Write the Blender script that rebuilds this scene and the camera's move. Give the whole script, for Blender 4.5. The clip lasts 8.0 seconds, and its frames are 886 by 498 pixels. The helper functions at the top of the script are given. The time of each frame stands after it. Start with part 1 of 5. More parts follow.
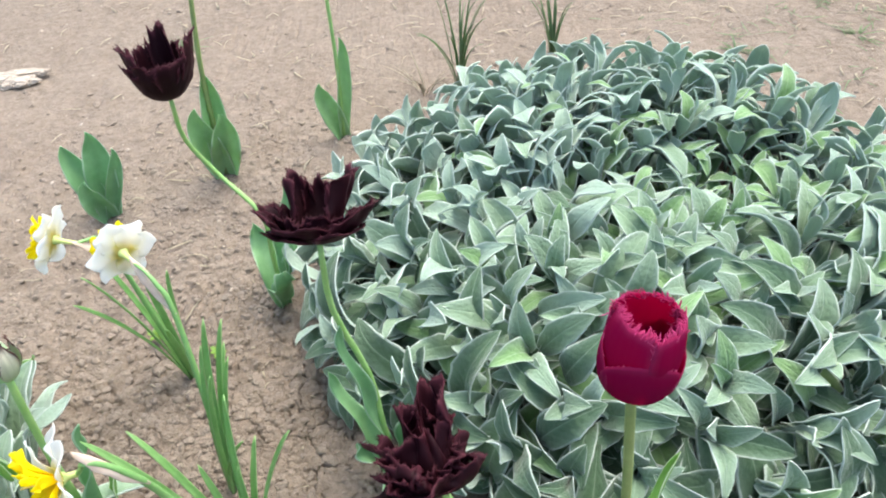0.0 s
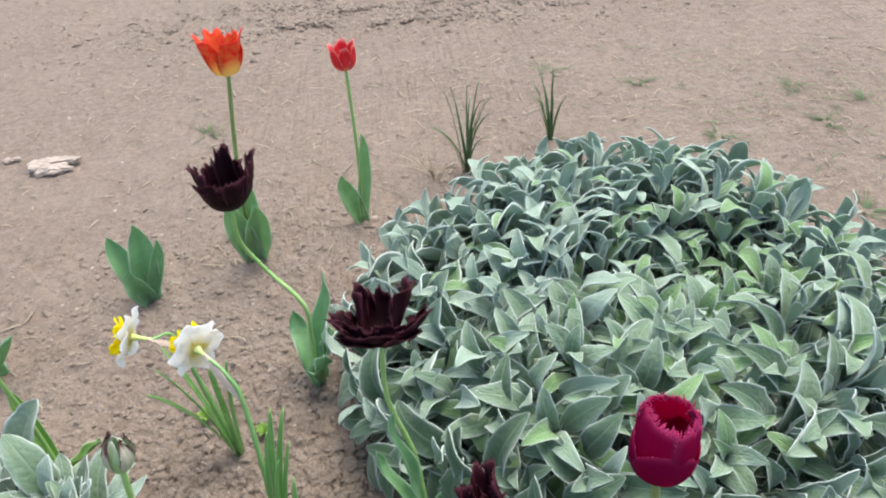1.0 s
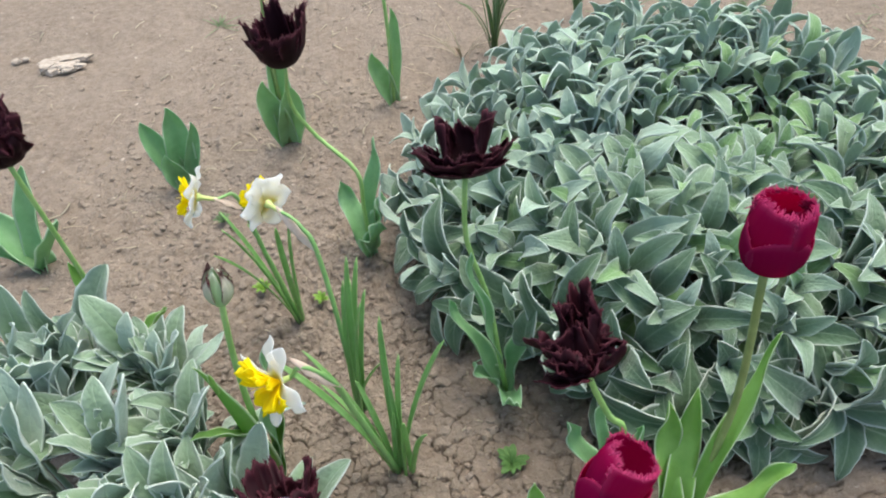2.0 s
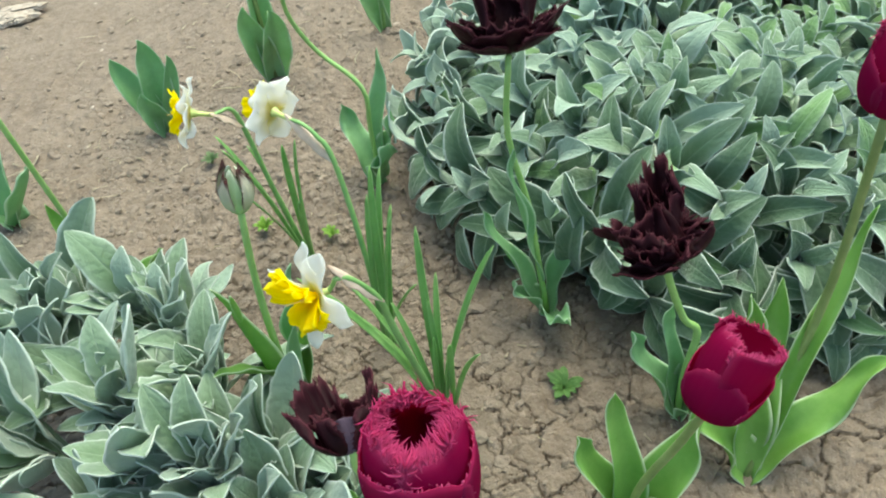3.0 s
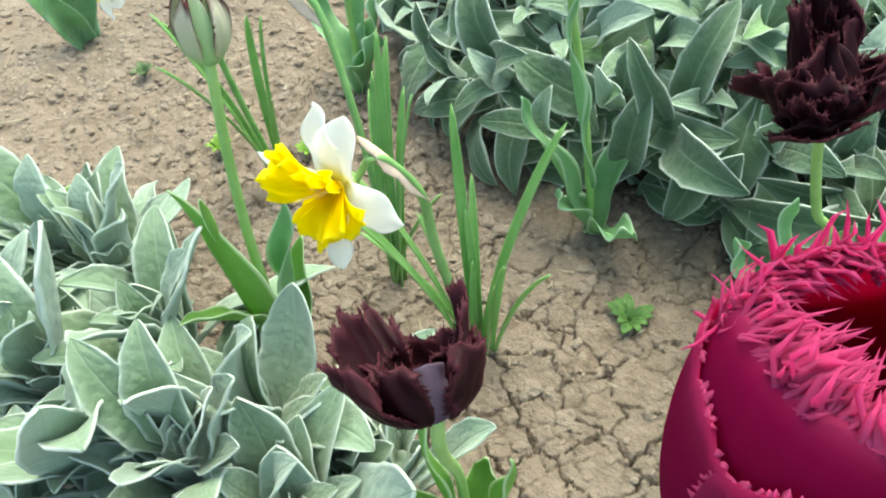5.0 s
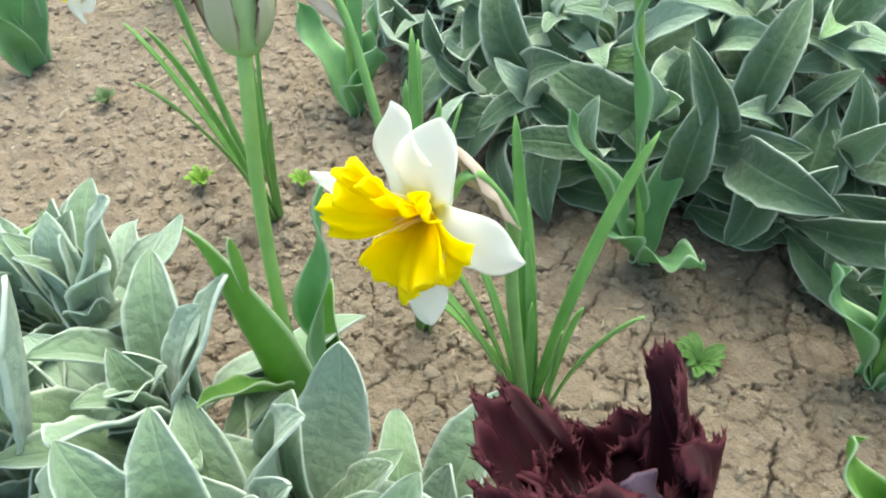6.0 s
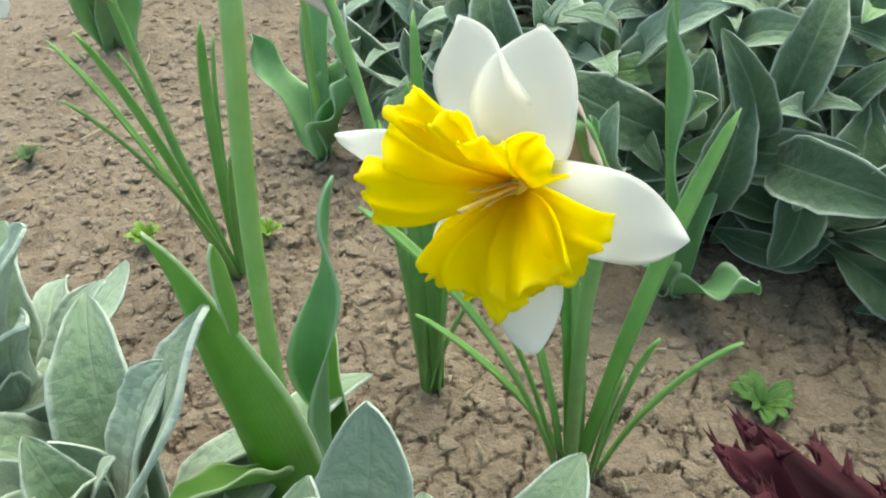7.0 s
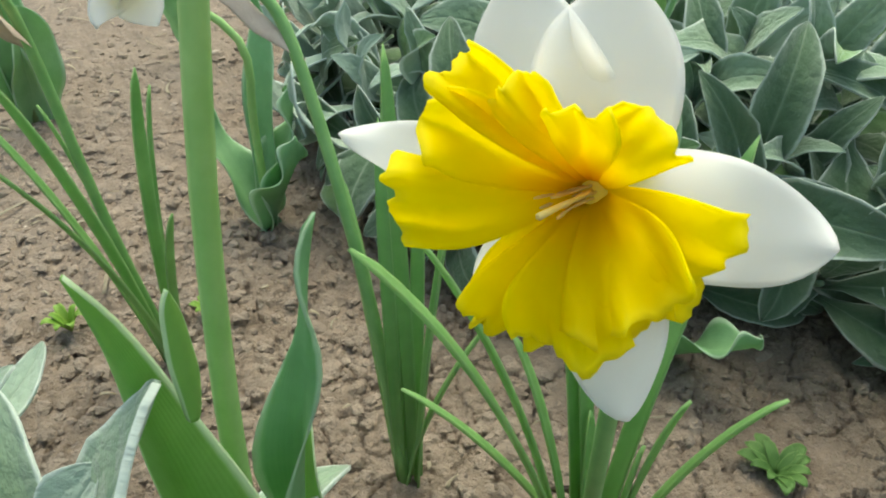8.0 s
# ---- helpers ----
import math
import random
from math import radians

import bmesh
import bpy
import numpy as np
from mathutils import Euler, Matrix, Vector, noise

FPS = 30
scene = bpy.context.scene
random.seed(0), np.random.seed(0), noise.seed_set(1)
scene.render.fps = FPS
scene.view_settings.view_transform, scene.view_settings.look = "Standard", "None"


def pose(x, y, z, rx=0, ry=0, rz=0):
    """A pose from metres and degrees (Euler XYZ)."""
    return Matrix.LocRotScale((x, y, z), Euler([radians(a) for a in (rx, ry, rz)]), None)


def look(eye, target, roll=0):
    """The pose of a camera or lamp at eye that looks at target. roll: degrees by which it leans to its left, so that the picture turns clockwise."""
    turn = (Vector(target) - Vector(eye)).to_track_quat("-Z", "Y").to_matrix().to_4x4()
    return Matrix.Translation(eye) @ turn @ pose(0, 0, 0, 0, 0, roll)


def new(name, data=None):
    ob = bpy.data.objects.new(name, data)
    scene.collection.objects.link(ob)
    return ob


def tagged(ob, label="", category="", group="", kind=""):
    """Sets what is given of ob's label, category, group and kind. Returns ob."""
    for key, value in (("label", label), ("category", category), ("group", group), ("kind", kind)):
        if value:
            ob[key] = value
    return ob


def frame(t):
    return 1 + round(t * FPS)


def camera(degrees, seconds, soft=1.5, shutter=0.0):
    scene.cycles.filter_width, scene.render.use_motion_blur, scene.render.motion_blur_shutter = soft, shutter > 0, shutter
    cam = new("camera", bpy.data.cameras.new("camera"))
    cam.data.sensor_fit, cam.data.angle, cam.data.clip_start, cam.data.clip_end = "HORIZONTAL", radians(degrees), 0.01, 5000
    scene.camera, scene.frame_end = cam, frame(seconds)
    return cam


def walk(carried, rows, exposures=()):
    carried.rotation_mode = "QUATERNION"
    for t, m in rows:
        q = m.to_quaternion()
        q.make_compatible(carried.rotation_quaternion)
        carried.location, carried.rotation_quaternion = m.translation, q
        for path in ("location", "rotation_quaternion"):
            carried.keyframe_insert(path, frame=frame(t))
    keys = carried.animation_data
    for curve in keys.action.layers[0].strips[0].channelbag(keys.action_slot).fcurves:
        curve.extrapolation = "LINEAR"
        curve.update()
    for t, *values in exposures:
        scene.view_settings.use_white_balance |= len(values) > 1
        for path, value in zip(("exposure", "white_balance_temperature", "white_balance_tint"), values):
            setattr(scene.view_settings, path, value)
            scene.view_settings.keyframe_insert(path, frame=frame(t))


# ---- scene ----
cam = camera(64.0, 8.0, soft=2.0)
PATH = [
    (0, (0.0000, 0.0000, 0.7570), (0.0000, 0.7507, 0.0963), -6.24),
    (0.5, (-0.0160, -0.0095, 0.8365), (-0.0041, 0.7646, 0.2036), -5.95),
    (1, (-0.0537, -0.0514, 0.8763), (-0.0240, 0.7436, 0.2704), -5.72),
    (1.5, (-0.1162, -0.0830, 0.8542), (-0.0777, 0.6947, 0.2267), -5.99),
    (2, (-0.1597, -0.0963, 0.8110), (-0.1343, 0.6283, 0.1223), -8.10),
    (2.2, (-0.1712, -0.0971, 0.7865), (-0.1555, 0.6138, 0.0834), -9.72),
    (3.3, (-0.2591, -0.0457, 0.6717), (-0.1873, 0.6332, -0.0591), -9.86),
    (3.5, (-0.2679, -0.0330, 0.6484), (-0.1878, 0.6325, -0.0937), -9.85),
    (4, (-0.2852, -0.0093, 0.6000), (-0.1952, 0.6222, -0.1701), -10.13),
    (4.2, (-0.2914, 0.0007, 0.5854), (-0.1986, 0.6228, -0.1920), -10.09),
    (5.3, (-0.3333, 0.0717, 0.5232), (-0.1865, 0.7070, -0.2350), -6.43),
    (5.5, (-0.3481, 0.0898, 0.5100), (-0.1794, 0.7269, -0.2420), -5.58),
    (6, (-0.3654, 0.1316, 0.4777), (-0.1638, 0.7722, -0.2632), -5.20),
    (6.5, (-0.3827, 0.1696, 0.4301), (-0.1313, 0.8236, -0.2834), -4.50),
    (7, (-0.3902, 0.1943, 0.3956), (-0.0833, 0.8696, -0.2750), -4.03),
    (7.5, (-0.3892, 0.2081, 0.3699), (-0.0332, 0.9128, -0.2438), -4.36),
    (8, (-0.3969, 0.2334, 0.3567), (0.0279, 0.9241, -0.2286), -1.91),
]
walk(cam, [(t, look(eye, target, roll)) for t, eye, target, roll in PATH], [
    (0.0, 1.56, 6420, 4), (1.0, 1.2, 6420, 8), (2.0, 1.15, 6500, 3), (3.5, 1.39, 6800, -13), (4.2, 1.60, 6850, -11), (5.5, 1.7, 6850, -9), (6.5, 1.36, 6950, -9), (7.5, 1.15, 7050, -8), (8.0, 1.08, 7050, -7)])

# ---- light: a bright overcast sky ----
SUN_UP, SUN_TURN = radians(66), radians(42)
world = bpy.data.worlds.new("overcast_sky")
scene.world = world
world.use_nodes = True
wn = world.node_tree.nodes
sky = wn.new("ShaderNodeTexSky")
sky.sky_type = "NISHITA"
sky.sun_disc = False
sky.sun_elevation, sky.sun_rotation = SUN_UP, SUN_TURN
sky.dust_density, sky.ozone_density, sky.air_density = 4.0, 0.6, 1.0
wn["Background"].inputs[1].default_value = 0.14
world.node_tree.links.new(sky.outputs[0], wn["Background"].inputs[0])
sun = new("sun", bpy.data.lights.new("sun", "SUN"))
sun.data.energy, sun.data.angle, sun.data.color = 1.25, radians(50), (1.0, 0.96, 0.9)
sun_from = Vector((math.sin(SUN_TURN) * math.cos(SUN_UP), math.cos(SUN_TURN) * math.cos(SUN_UP), math.sin(SUN_UP)))
sun.matrix_world = look(sun_from * 20, (0, 0, 0))


# ---- materials ----
class Nodes:
    """Short hand for building one node material."""

    def __init__(self, name):
        self.mat = bpy.data.materials.new(name)
        self.mat.use_nodes = True
        self.tree = self.mat.node_tree
        self.bsdf = self.tree.nodes["Principled BSDF"]
        self.coords = self.tree.nodes.new("ShaderNodeTexCoord").outputs["Object"]

    def put(self, kind, **inputs):
        node = self.tree.nodes.new(kind)
        for key, value in inputs.items():
            self.feed(node.inputs[key.replace("_", " ")], value)
        return node

    def feed(self, socket, value):
        if isinstance(value, bpy.types.NodeSocket):
            self.tree.links.new(value, socket)
        else:
            socket.default_value = value

    def noise(self, scale, detail=4.0, rough=0.6, vector=None):
        return self.put("ShaderNodeTexNoise", Vector=vector or self.coords, Scale=scale, Detail=detail, Roughness=rough).outputs["Fac"]

    def ramp(self, fac, *stops):
        node = self.put("ShaderNodeValToRGB", Fac=fac)
        ramp = node.color_ramp
        while len(ramp.elements) < len(stops):
            ramp.elements.new(0.5)
        for e, (pos, col) in zip(ramp.elements, stops):
            e.position, e.color = pos, (*col, 1) if len(col) == 3 else col
        return node.outputs["Color"]

    def fac(self, fac, low, high):
        node = self.put("ShaderNodeMapRange", Value=fac)
        node.inputs["From Min"].default_value, node.inputs["From Max"].default_value = low, high
        return node.outputs["Result"]

    def mix(self, fac, a, b, how="MIX"):
        node = self.tree.nodes.new("ShaderNodeMix")
        node.data_type, node.blend_type = "RGBA", how
        self.feed(node.inputs[0], fac)
        for socket, value in ((node.inputs[6], a), (node.inputs[7], b)):
            self.feed(socket, (*value, 1) if isinstance(value, tuple) and len(value) == 3 else value)
        return node.outputs[2]

    def math(self, how, a, b=0.0):
        node = self.tree.nodes.new("ShaderNodeMath")
        node.operation = how
        self.feed(node.inputs[0], a), self.feed(node.inputs[1], b)
        return node.outputs[0]

    def attr(self, name):
        node = self.tree.nodes.new("ShaderNodeAttribute")
        node.attribute_name = name
        return node.outputs["Fac"]

    def any(self):
        return self.put("ShaderNodeObjectInfo").outputs["Random"]

    def island(self):
        return self.put("ShaderNodeNewGeometry").outputs["Random Per Island"]

    def bump(self, height, strength=0.4, distance=0.002):
        self.feed(self.bsdf.inputs["Normal"], self.put("ShaderNodeBump", Height=height, Strength=strength, Distance=distance).outputs["Normal"])

    def done(self, colour, rough=0.6, thin=0.0, **more):
        self.feed(self.bsdf.inputs["Base Color"], colour if isinstance(colour, bpy.types.NodeSocket) else (*colour, 1))
        self.feed(self.bsdf.inputs["Roughness"], rough)
        for key, value in more.items():
            self.feed(self.bsdf.inputs[key.replace("_", " ")], value)
        if thin:
            glow = self.put("ShaderNodeBsdfTranslucent", Color=colour if isinstance(colour, bpy.types.NodeSocket) else (*colour, 1))
            both = self.put("ShaderNodeMixShader", Fac=thin)
            self.tree.links.new(self.bsdf.outputs[0], both.inputs[1])
            self.tree.links.new(glow.outputs[0], both.inputs[2])
            self.tree.links.new(both.outputs[0], self.tree.nodes["Material Output"].inputs[0])
        return self.mat


def soil_material(name, island=False):
    n = Nodes(name)
    broad, patch, grain, fine = n.noise(2.2, 5), n.noise(11, 5, 0.65), n.noise(48, 6, 0.7), n.noise(420, 3, 0.7)
    base = n.ramp(broad, (0.3, (0.175, 0.132, 0.098)), (0.7, (0.222, 0.174, 0.134)))
    base = n.mix(n.math("MULTIPLY", n.fac(patch, 0.45, 0.7), 0.8), base, (0.162, 0.117, 0.084))
    base = n.mix(n.math("MULTIPLY", n.fac(grain, 0.4, 0.72), 0.85), base, (0.296, 0.238, 0.187))
    base = n.mix(n.math("MULTIPLY", n.fac(fine, 0.55, 0.8), 0.5), base, (0.130, 0.093, 0.067))
    base = n.mix(n.math("MULTIPLY", n.fac(n.noise(700, 2), 0.68, 0.74), 0.6), base, (0.399, 0.344, 0.289))
    clot = n.math("MULTIPLY", n.fac(n.noise(7.0, 4, 0.6), 0.50, 0.62), n.fac(n.noise(75, 5, 0.75), 0.50, 0.60))
    base = n.mix(n.math("MULTIPLY", clot, 0.22), base, (0.103, 0.070, 0.049))
    chip = n.math("MULTIPLY", n.fac(n.noise(3.5, 3, 0.6), 0.45, 0.6), n.fac(n.noise(130, 3, 0.7), 0.66, 0.72))
    base = n.mix(n.math("MULTIPLY", chip, 0.95), base, (0.378, 0.323, 0.268))
    if island:
        base = n.mix(n.math("ADD", 0.30, n.math("MULTIPLY", n.island(), 0.45)), base, (0.289, 0.234, 0.187))
    relief = n.math("ADD", n.math("MULTIPLY", n.noise(26, 5, 0.65), 1.6), n.math("ADD", n.math("MULTIPLY", n.noise(110, 4, 0.7), 0.7), n.math("MULTIPLY", fine, 0.25)))
    n.bump(relief, 0.8, 0.010)
    return n.done(base, 0.95)


def felt_material(name, fresh=0.0, leafy=(0.215, 0.400, 0.105), wool=1.0):
    """Lamb's ear: grey-green felt with a white woolly rim, a paler midrib and underside. fresh: how far leafy covers
    the felt colour: young green, or a tone with shade or light in it.
    """
    n = Nodes(name)
    along, across = n.attr("along"), n.attr("across")
    own, each = n.any(), n.island()
    spot = n.put("ShaderNodeCombineXYZ", X=n.math("MULTIPLY", across, 0.17), Y=along, Z=n.math("MULTIPLY", n.math("ADD", own, each), 7.0)).outputs[0]
    ragged = n.math("ADD", across, n.math("MULTIPLY", n.math("SUBTRACT", n.noise(34, 3, 0.6, spot), 0.5), 0.10))
    rim = n.math("MULTIPLY", n.fac(ragged, 0.86, 0.95), n.math("ADD", 0.60, n.math("MULTIPLY", n.fac(n.noise(2.5, 2, 0.5, spot), 0.3, 0.7), 0.55)))
    rib = n.math("POWER", n.math("SUBTRACT", 1.0, across), 22.0)
    side = n.math("SINE", n.math("MULTIPLY", n.math("SUBTRACT", along, n.math("MULTIPLY", across, 0.22)), 62.0))
    base = n.ramp(n.noise(4.0, 3, 0.5, spot), (0.3, (0.168, 0.266, 0.148)), (0.7, (0.246, 0.354, 0.214)))
    base = n.mix(n.math("MULTIPLY", n.fac(own, 0.35, 1.0), 0.32), base, (0.33, 0.45, 0.36))
    base = n.mix(n.math("MULTIPLY", n.fac(each, 0.5, 1.0), 0.35), base, (0.23, 0.39, 0.17))
    base = n.mix(n.math("MULTIPLY", n.fac(along, 0.45, 1.0), 0.18 * wool), base, (0.52, 0.62, 0.55))
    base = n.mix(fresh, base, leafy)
    base = n.mix(n.math("MULTIPLY", n.attr("back"), 0.8), base, (0.44, 0.55, 0.45))
    base = n.mix(n.math("MULTIPLY", n.fac(side, 0.3, 1.0), 0.05), base, (0.34, 0.46, 0.34))
    base = n.mix(n.math("MULTIPLY", rib, 0.40), base, (0.42, 0.54, 0.40))
    base = n.mix(n.math("MULTIPLY", n.math("POWER", n.fac(across, 0.25, 1.0), 1.6), 0.34 * wool), base, (0.56, 0.66, 0.57))
    base = n.mix(n.math("MULTIPLY", rim, 0.38 + 0.40 * wool), base, (0.74, 0.81, 0.76))
    base = n.mix(n.math("MULTIPLY", n.fac(n.noise(120, 2, 0.6, spot), 0.62, 0.76), 0.22), base, (0.60, 0.70, 0.62))
    quilt = n.put("ShaderNodeTexVoronoi", Vector=spot, Scale=17.0).outputs["Distance"]
    relief = n.math("ADD", n.math("MULTIPLY", quilt, -0.6), n.math("MULTIPLY", n.noise(70, 3, 0.6, spot), 0.35))
    n.bump(n.math("SUBTRACT", relief, n.math("MULTIPLY", n.math("ADD", rib, n.math("MULTIPLY", side, 0.08)), 0.5)), 0.5, 0.005)
    return n.done(base, 0.92, 0.26, Sheen_Weight=0.35, Sheen_Roughness=0.45, Specular_IOR_Level=0.12)


def leaf_material(name, dark, light, rim, gloss=0.45, streak=60.0):
    n = Nodes(name)
    along, across = n.attr("along"), n.attr("across")
    wave = n.math("SINE", n.math("MULTIPLY", across, streak))
    base = n.mix(n.fac(n.noise(30, 4), 0.3, 0.7), dark, light)
    base = n.mix(n.math("MULTIPLY", n.fac(wave, -1, 1), 0.12), base, light)
    base = n.mix(n.math("MULTIPLY", n.any(), 0.3), base, dark)
    base = n.mix(n.math("MULTIPLY", n.fac(along, 0.35, 0.0), 0.5), base, light)
    base = n.mix(n.math("MULTIPLY", n.fac(across, 0.87, 0.97), 0.9), base, rim)
    n.bump(n.math("ADD", n.math("MULTIPLY", wave, 0.05), n.noise(160, 3)), 0.25, 0.002)
    return n.done(base, gloss, 0.42, Specular_IOR_Level=0.4)


def petal_material(name, low, mid, high, rim, gloss=0.5, stripe=40.0, sheen=0.0, scatter=0.3, back=None, ripple=0.16, turnover=0.45, full=0.95):
    """Colour runs from the claw to the tip; fine ribs run lengthways."""
    n = Nodes(name)
    along, across = n.attr("along"), n.attr("across")
    base = n.ramp(along, (0.08, low), (turnover, mid), (full, high))
    ribs = n.math("SINE", n.math("ADD", n.math("MULTIPLY", across, stripe), n.math("MULTIPLY", n.noise(60, 2), 9.0)))
    base = n.mix(n.math("MULTIPLY", n.fac(n.noise(80, 4), 0.35, 0.7), 0.35), base, mid)
    base = n.mix(n.math("MULTIPLY", n.fac(ribs, -1, 1), 0.010), base, rim)
    base = n.mix(n.math("MULTIPLY", n.attr("edge"), 0.85), base, rim)
    if back:
        base = n.mix(n.attr("back"), base, back)
    n.bump(n.math("ADD", n.math("MULTIPLY", ribs, 0.12), n.noise(120, 3)), ripple, 0.0015)
    return n.done(base, gloss, scatter, Sheen_Weight=sheen, Sheen_Roughness=0.4, Sheen_Tint=(0.5, 0.12, 0.2, 1), Specular_IOR_Level=0.1)


def plain_material(name, a, b, scale=60.0, rough=0.6, bump=0.3):
    n = Nodes(name)
    grain = n.noise(scale, 5)
    n.bump(grain, bump, 0.002)
    return n.done(n.mix(n.fac(grain, 0.3, 0.7), a, b), rough)


SOIL = soil_material("dry_clay_soil")
CLOD = soil_material("clay_clods", True)
FELT = felt_material("grey_felted_leaf")
# older leaves; the shade on the clump's front and skirt is in this colour
OLD_SHADED_FELT = felt_material("thin_felted_shaded_leaf", 0.72, (0.066, 0.128, 0.070), 0.6)
# woolly leaves; brighter light from above is put into this pale colour
PALE_LIT_FELT = felt_material("woolly_pale_lit_leaf", 0.70, (0.42, 0.54, 0.445), 1.0)
YOUNG_FELT = felt_material("young_green_felted_leaf", 0.55)
TULIP_LEAF = leaf_material("tulip_leaf", (0.205, 0.415, 0.085), (0.32, 0.55, 0.15), (0.66, 0.78, 0.55), 0.45)
BLUE_LEAF = leaf_material("blue_green_tulip_leaf", (0.215, 0.425, 0.195), (0.35, 0.585, 0.31), (0.56, 0.72, 0.54), 0.5)
SAGE_LEAF = leaf_material("sage_tulip_leaf", (0.27, 0.48, 0.20), (0.42, 0.64, 0.32), (0.62, 0.76, 0.55), 0.5)
DAFF_LEAF = leaf_material("daffodil_leaf", (0.21, 0.43, 0.125), (0.37, 0.61, 0.235), (0.40, 0.60, 0.26), 0.40, 34.0)
WEED_LEAF = leaf_material("weed_leaf", (0.19, 0.37, 0.05), (0.33, 0.52, 0.09), (0.42, 0.6, 0.14), 0.5)
SEEDLING_LEAF = leaf_material("seedling_leaf", (0.09, 0.20, 0.05), (0.17, 0.32, 0.09), (0.22, 0.38, 0.12), 0.55)
GRASS_LEAF = leaf_material("grass_blade", (0.10, 0.175, 0.065), (0.19, 0.29, 0.125), (0.26, 0.36, 0.2), 0.5)
DARK = plain_material("dark_pistil", (0.02, 0.006, 0.01), (0.06, 0.02, 0.03), 80, 0.6)
DRY_LEAF = leaf_material("dry_grass_blade", (0.36, 0.31, 0.22), (0.50, 0.44, 0.33), (0.52, 0.47, 0.36), 0.8)
STEM = plain_material("green_stem", (0.24, 0.44, 0.115), (0.35, 0.55, 0.19), 50, 0.45, 0.15)
OLIVE_STEM = plain_material("olive_stem", (0.17, 0.235, 0.07), (0.26, 0.335, 0.11), 50, 0.5, 0.15)
PAPER = plain_material("papery_spathe", (0.50, 0.37, 0.29), (0.66, 0.54, 0.45), 90, 0.8, 0.5)
BLACK_PETAL = petal_material("black_parrot_petal", (0.0045, 0.0010, 0.0015), (0.0085, 0.0015, 0.0028), (0.0185, 0.0034, 0.0070), (0.070, 0.018, 0.027),
                             0.55, 36, 0.10, 0.08, (0.080, 0.058, 0.090))
CRIMSON = petal_material("crimson_fringed_petal", (0.38, 0.0026, 0.086), (0.43, 0.0034, 0.104), (0.47, 0.0044, 0.118), (0.78, 0.14, 0.38), 0.62, 30, 0.0, 0.75, ripple=0.03)
ORANGE = petal_material("orange_red_petal", (0.92, 0.80, 0.34), (0.92, 0.64, 0.17), (0.80, 0.030, 0.018), (0.86, 0.05, 0.04), 0.45, 24, turnover=0.40, full=0.62)
PINKRED = petal_material("red_petal", (0.85, 0.60, 0.32), (0.74, 0.05, 0.06), (0.74, 0.028, 0.04), (0.88, 0.32, 0.3), 0.45, 24, turnover=0.4)
WHITE = petal_material("white_tepal", (0.85, 0.80, 0.28), (0.94, 0.94, 0.93), (0.95, 0.95, 0.95), (0.95, 0.95, 0.95), 0.5, 26, 0.0, 0.80, ripple=0.06, turnover=0.26)
YELLOW = petal_material("yellow_corona", (0.96, 0.72, 0.006), (0.97, 0.84, 0.012), (0.97, 0.86, 0.016), (0.97, 0.88, 0.06), 0.6, 16, 0.0, 0.66, ripple=0.16)
THROAT = plain_material("yellow_throat", (0.80, 0.55, 0.02), (0.90, 0.66, 0.04), 200, 0.6, 0.2)
CREAM = plain_material("cream_stamen", (0.70, 0.50, 0.12), (0.80, 0.62, 0.25), 200, 0.7, 0.2)
TUBE = plain_material("yellow_green_tube", (0.42, 0.55, 0.16), (0.60, 0.66, 0.24), 90, 0.5, 0.15)
DAFF_STEM = plain_material("dark_green_stem", (0.16, 0.34, 0.10), (0.26, 0.46, 0.16), 50, 0.45, 0.15)
STIGMA = plain_material("cream_stigma", (0.62, 0.56, 0.44), (0.74, 0.68, 0.55), 300, 0.6, 0.2)
BUD = petal_material("green_bud_petal", (0.34, 0.58, 0.22), (0.46, 0.66, 0.35), (0.55, 0.68, 0.44), (0.70, 0.70, 0.58), 0.5, 20)
BUD_RAGGED = petal_material("torn_bud_petal", (0.40, 0.55, 0.28), (0.60, 0.58, 0.46), (0.085, 0.02, 0.028), (0.10, 0.04, 0.04), 0.55, 20, turnover=0.78)
STONE = plain_material("pale_dry_clod", (0.33, 0.27, 0.215), (0.47, 0.40, 0.335), 60, 0.95, 0.9)


# ---- mesh helpers ----
def mesh_object(name, verts, faces, mat, parent=None, label="", attrs=None, smooth=True):
    me = bpy.data.meshes.new(name)
    me.from_pydata([tuple(v) for v in verts], [], faces)
    me.materials.append(mat)
    me.polygons.foreach_set("use_smooth", np.full(len(me.polygons), smooth))
    for key, values in (attrs or {}).items():
        me.attributes.new(key, "FLOAT", "POINT").data.foreach_set("value", np.asarray(values, np.float32))
    me.update()
    ob = new(name, me)
    if parent:
        ob.parent = parent
    if label:
        tagged(ob, label)
    return ob


def thing(name, label, category, place=(0, 0, 0), group="", kind=""):
    ob = new(name)
    ob.location = place
    ob.empty_display_size = 0.02
    return tagged(ob, label, category, group, kind)


def bezier(points, n):
    """n + 1 samples of the Bezier curve over the control points."""
    p = np.array(points, float)[None].repeat(n + 1, 0)
    s = np.linspace(0, 1, n + 1)[:, None, None]
    while p.shape[1] > 1:
        p = p[:, :-1] * (1 - s) + p[:, 1:] * s
    return p[:, 0]


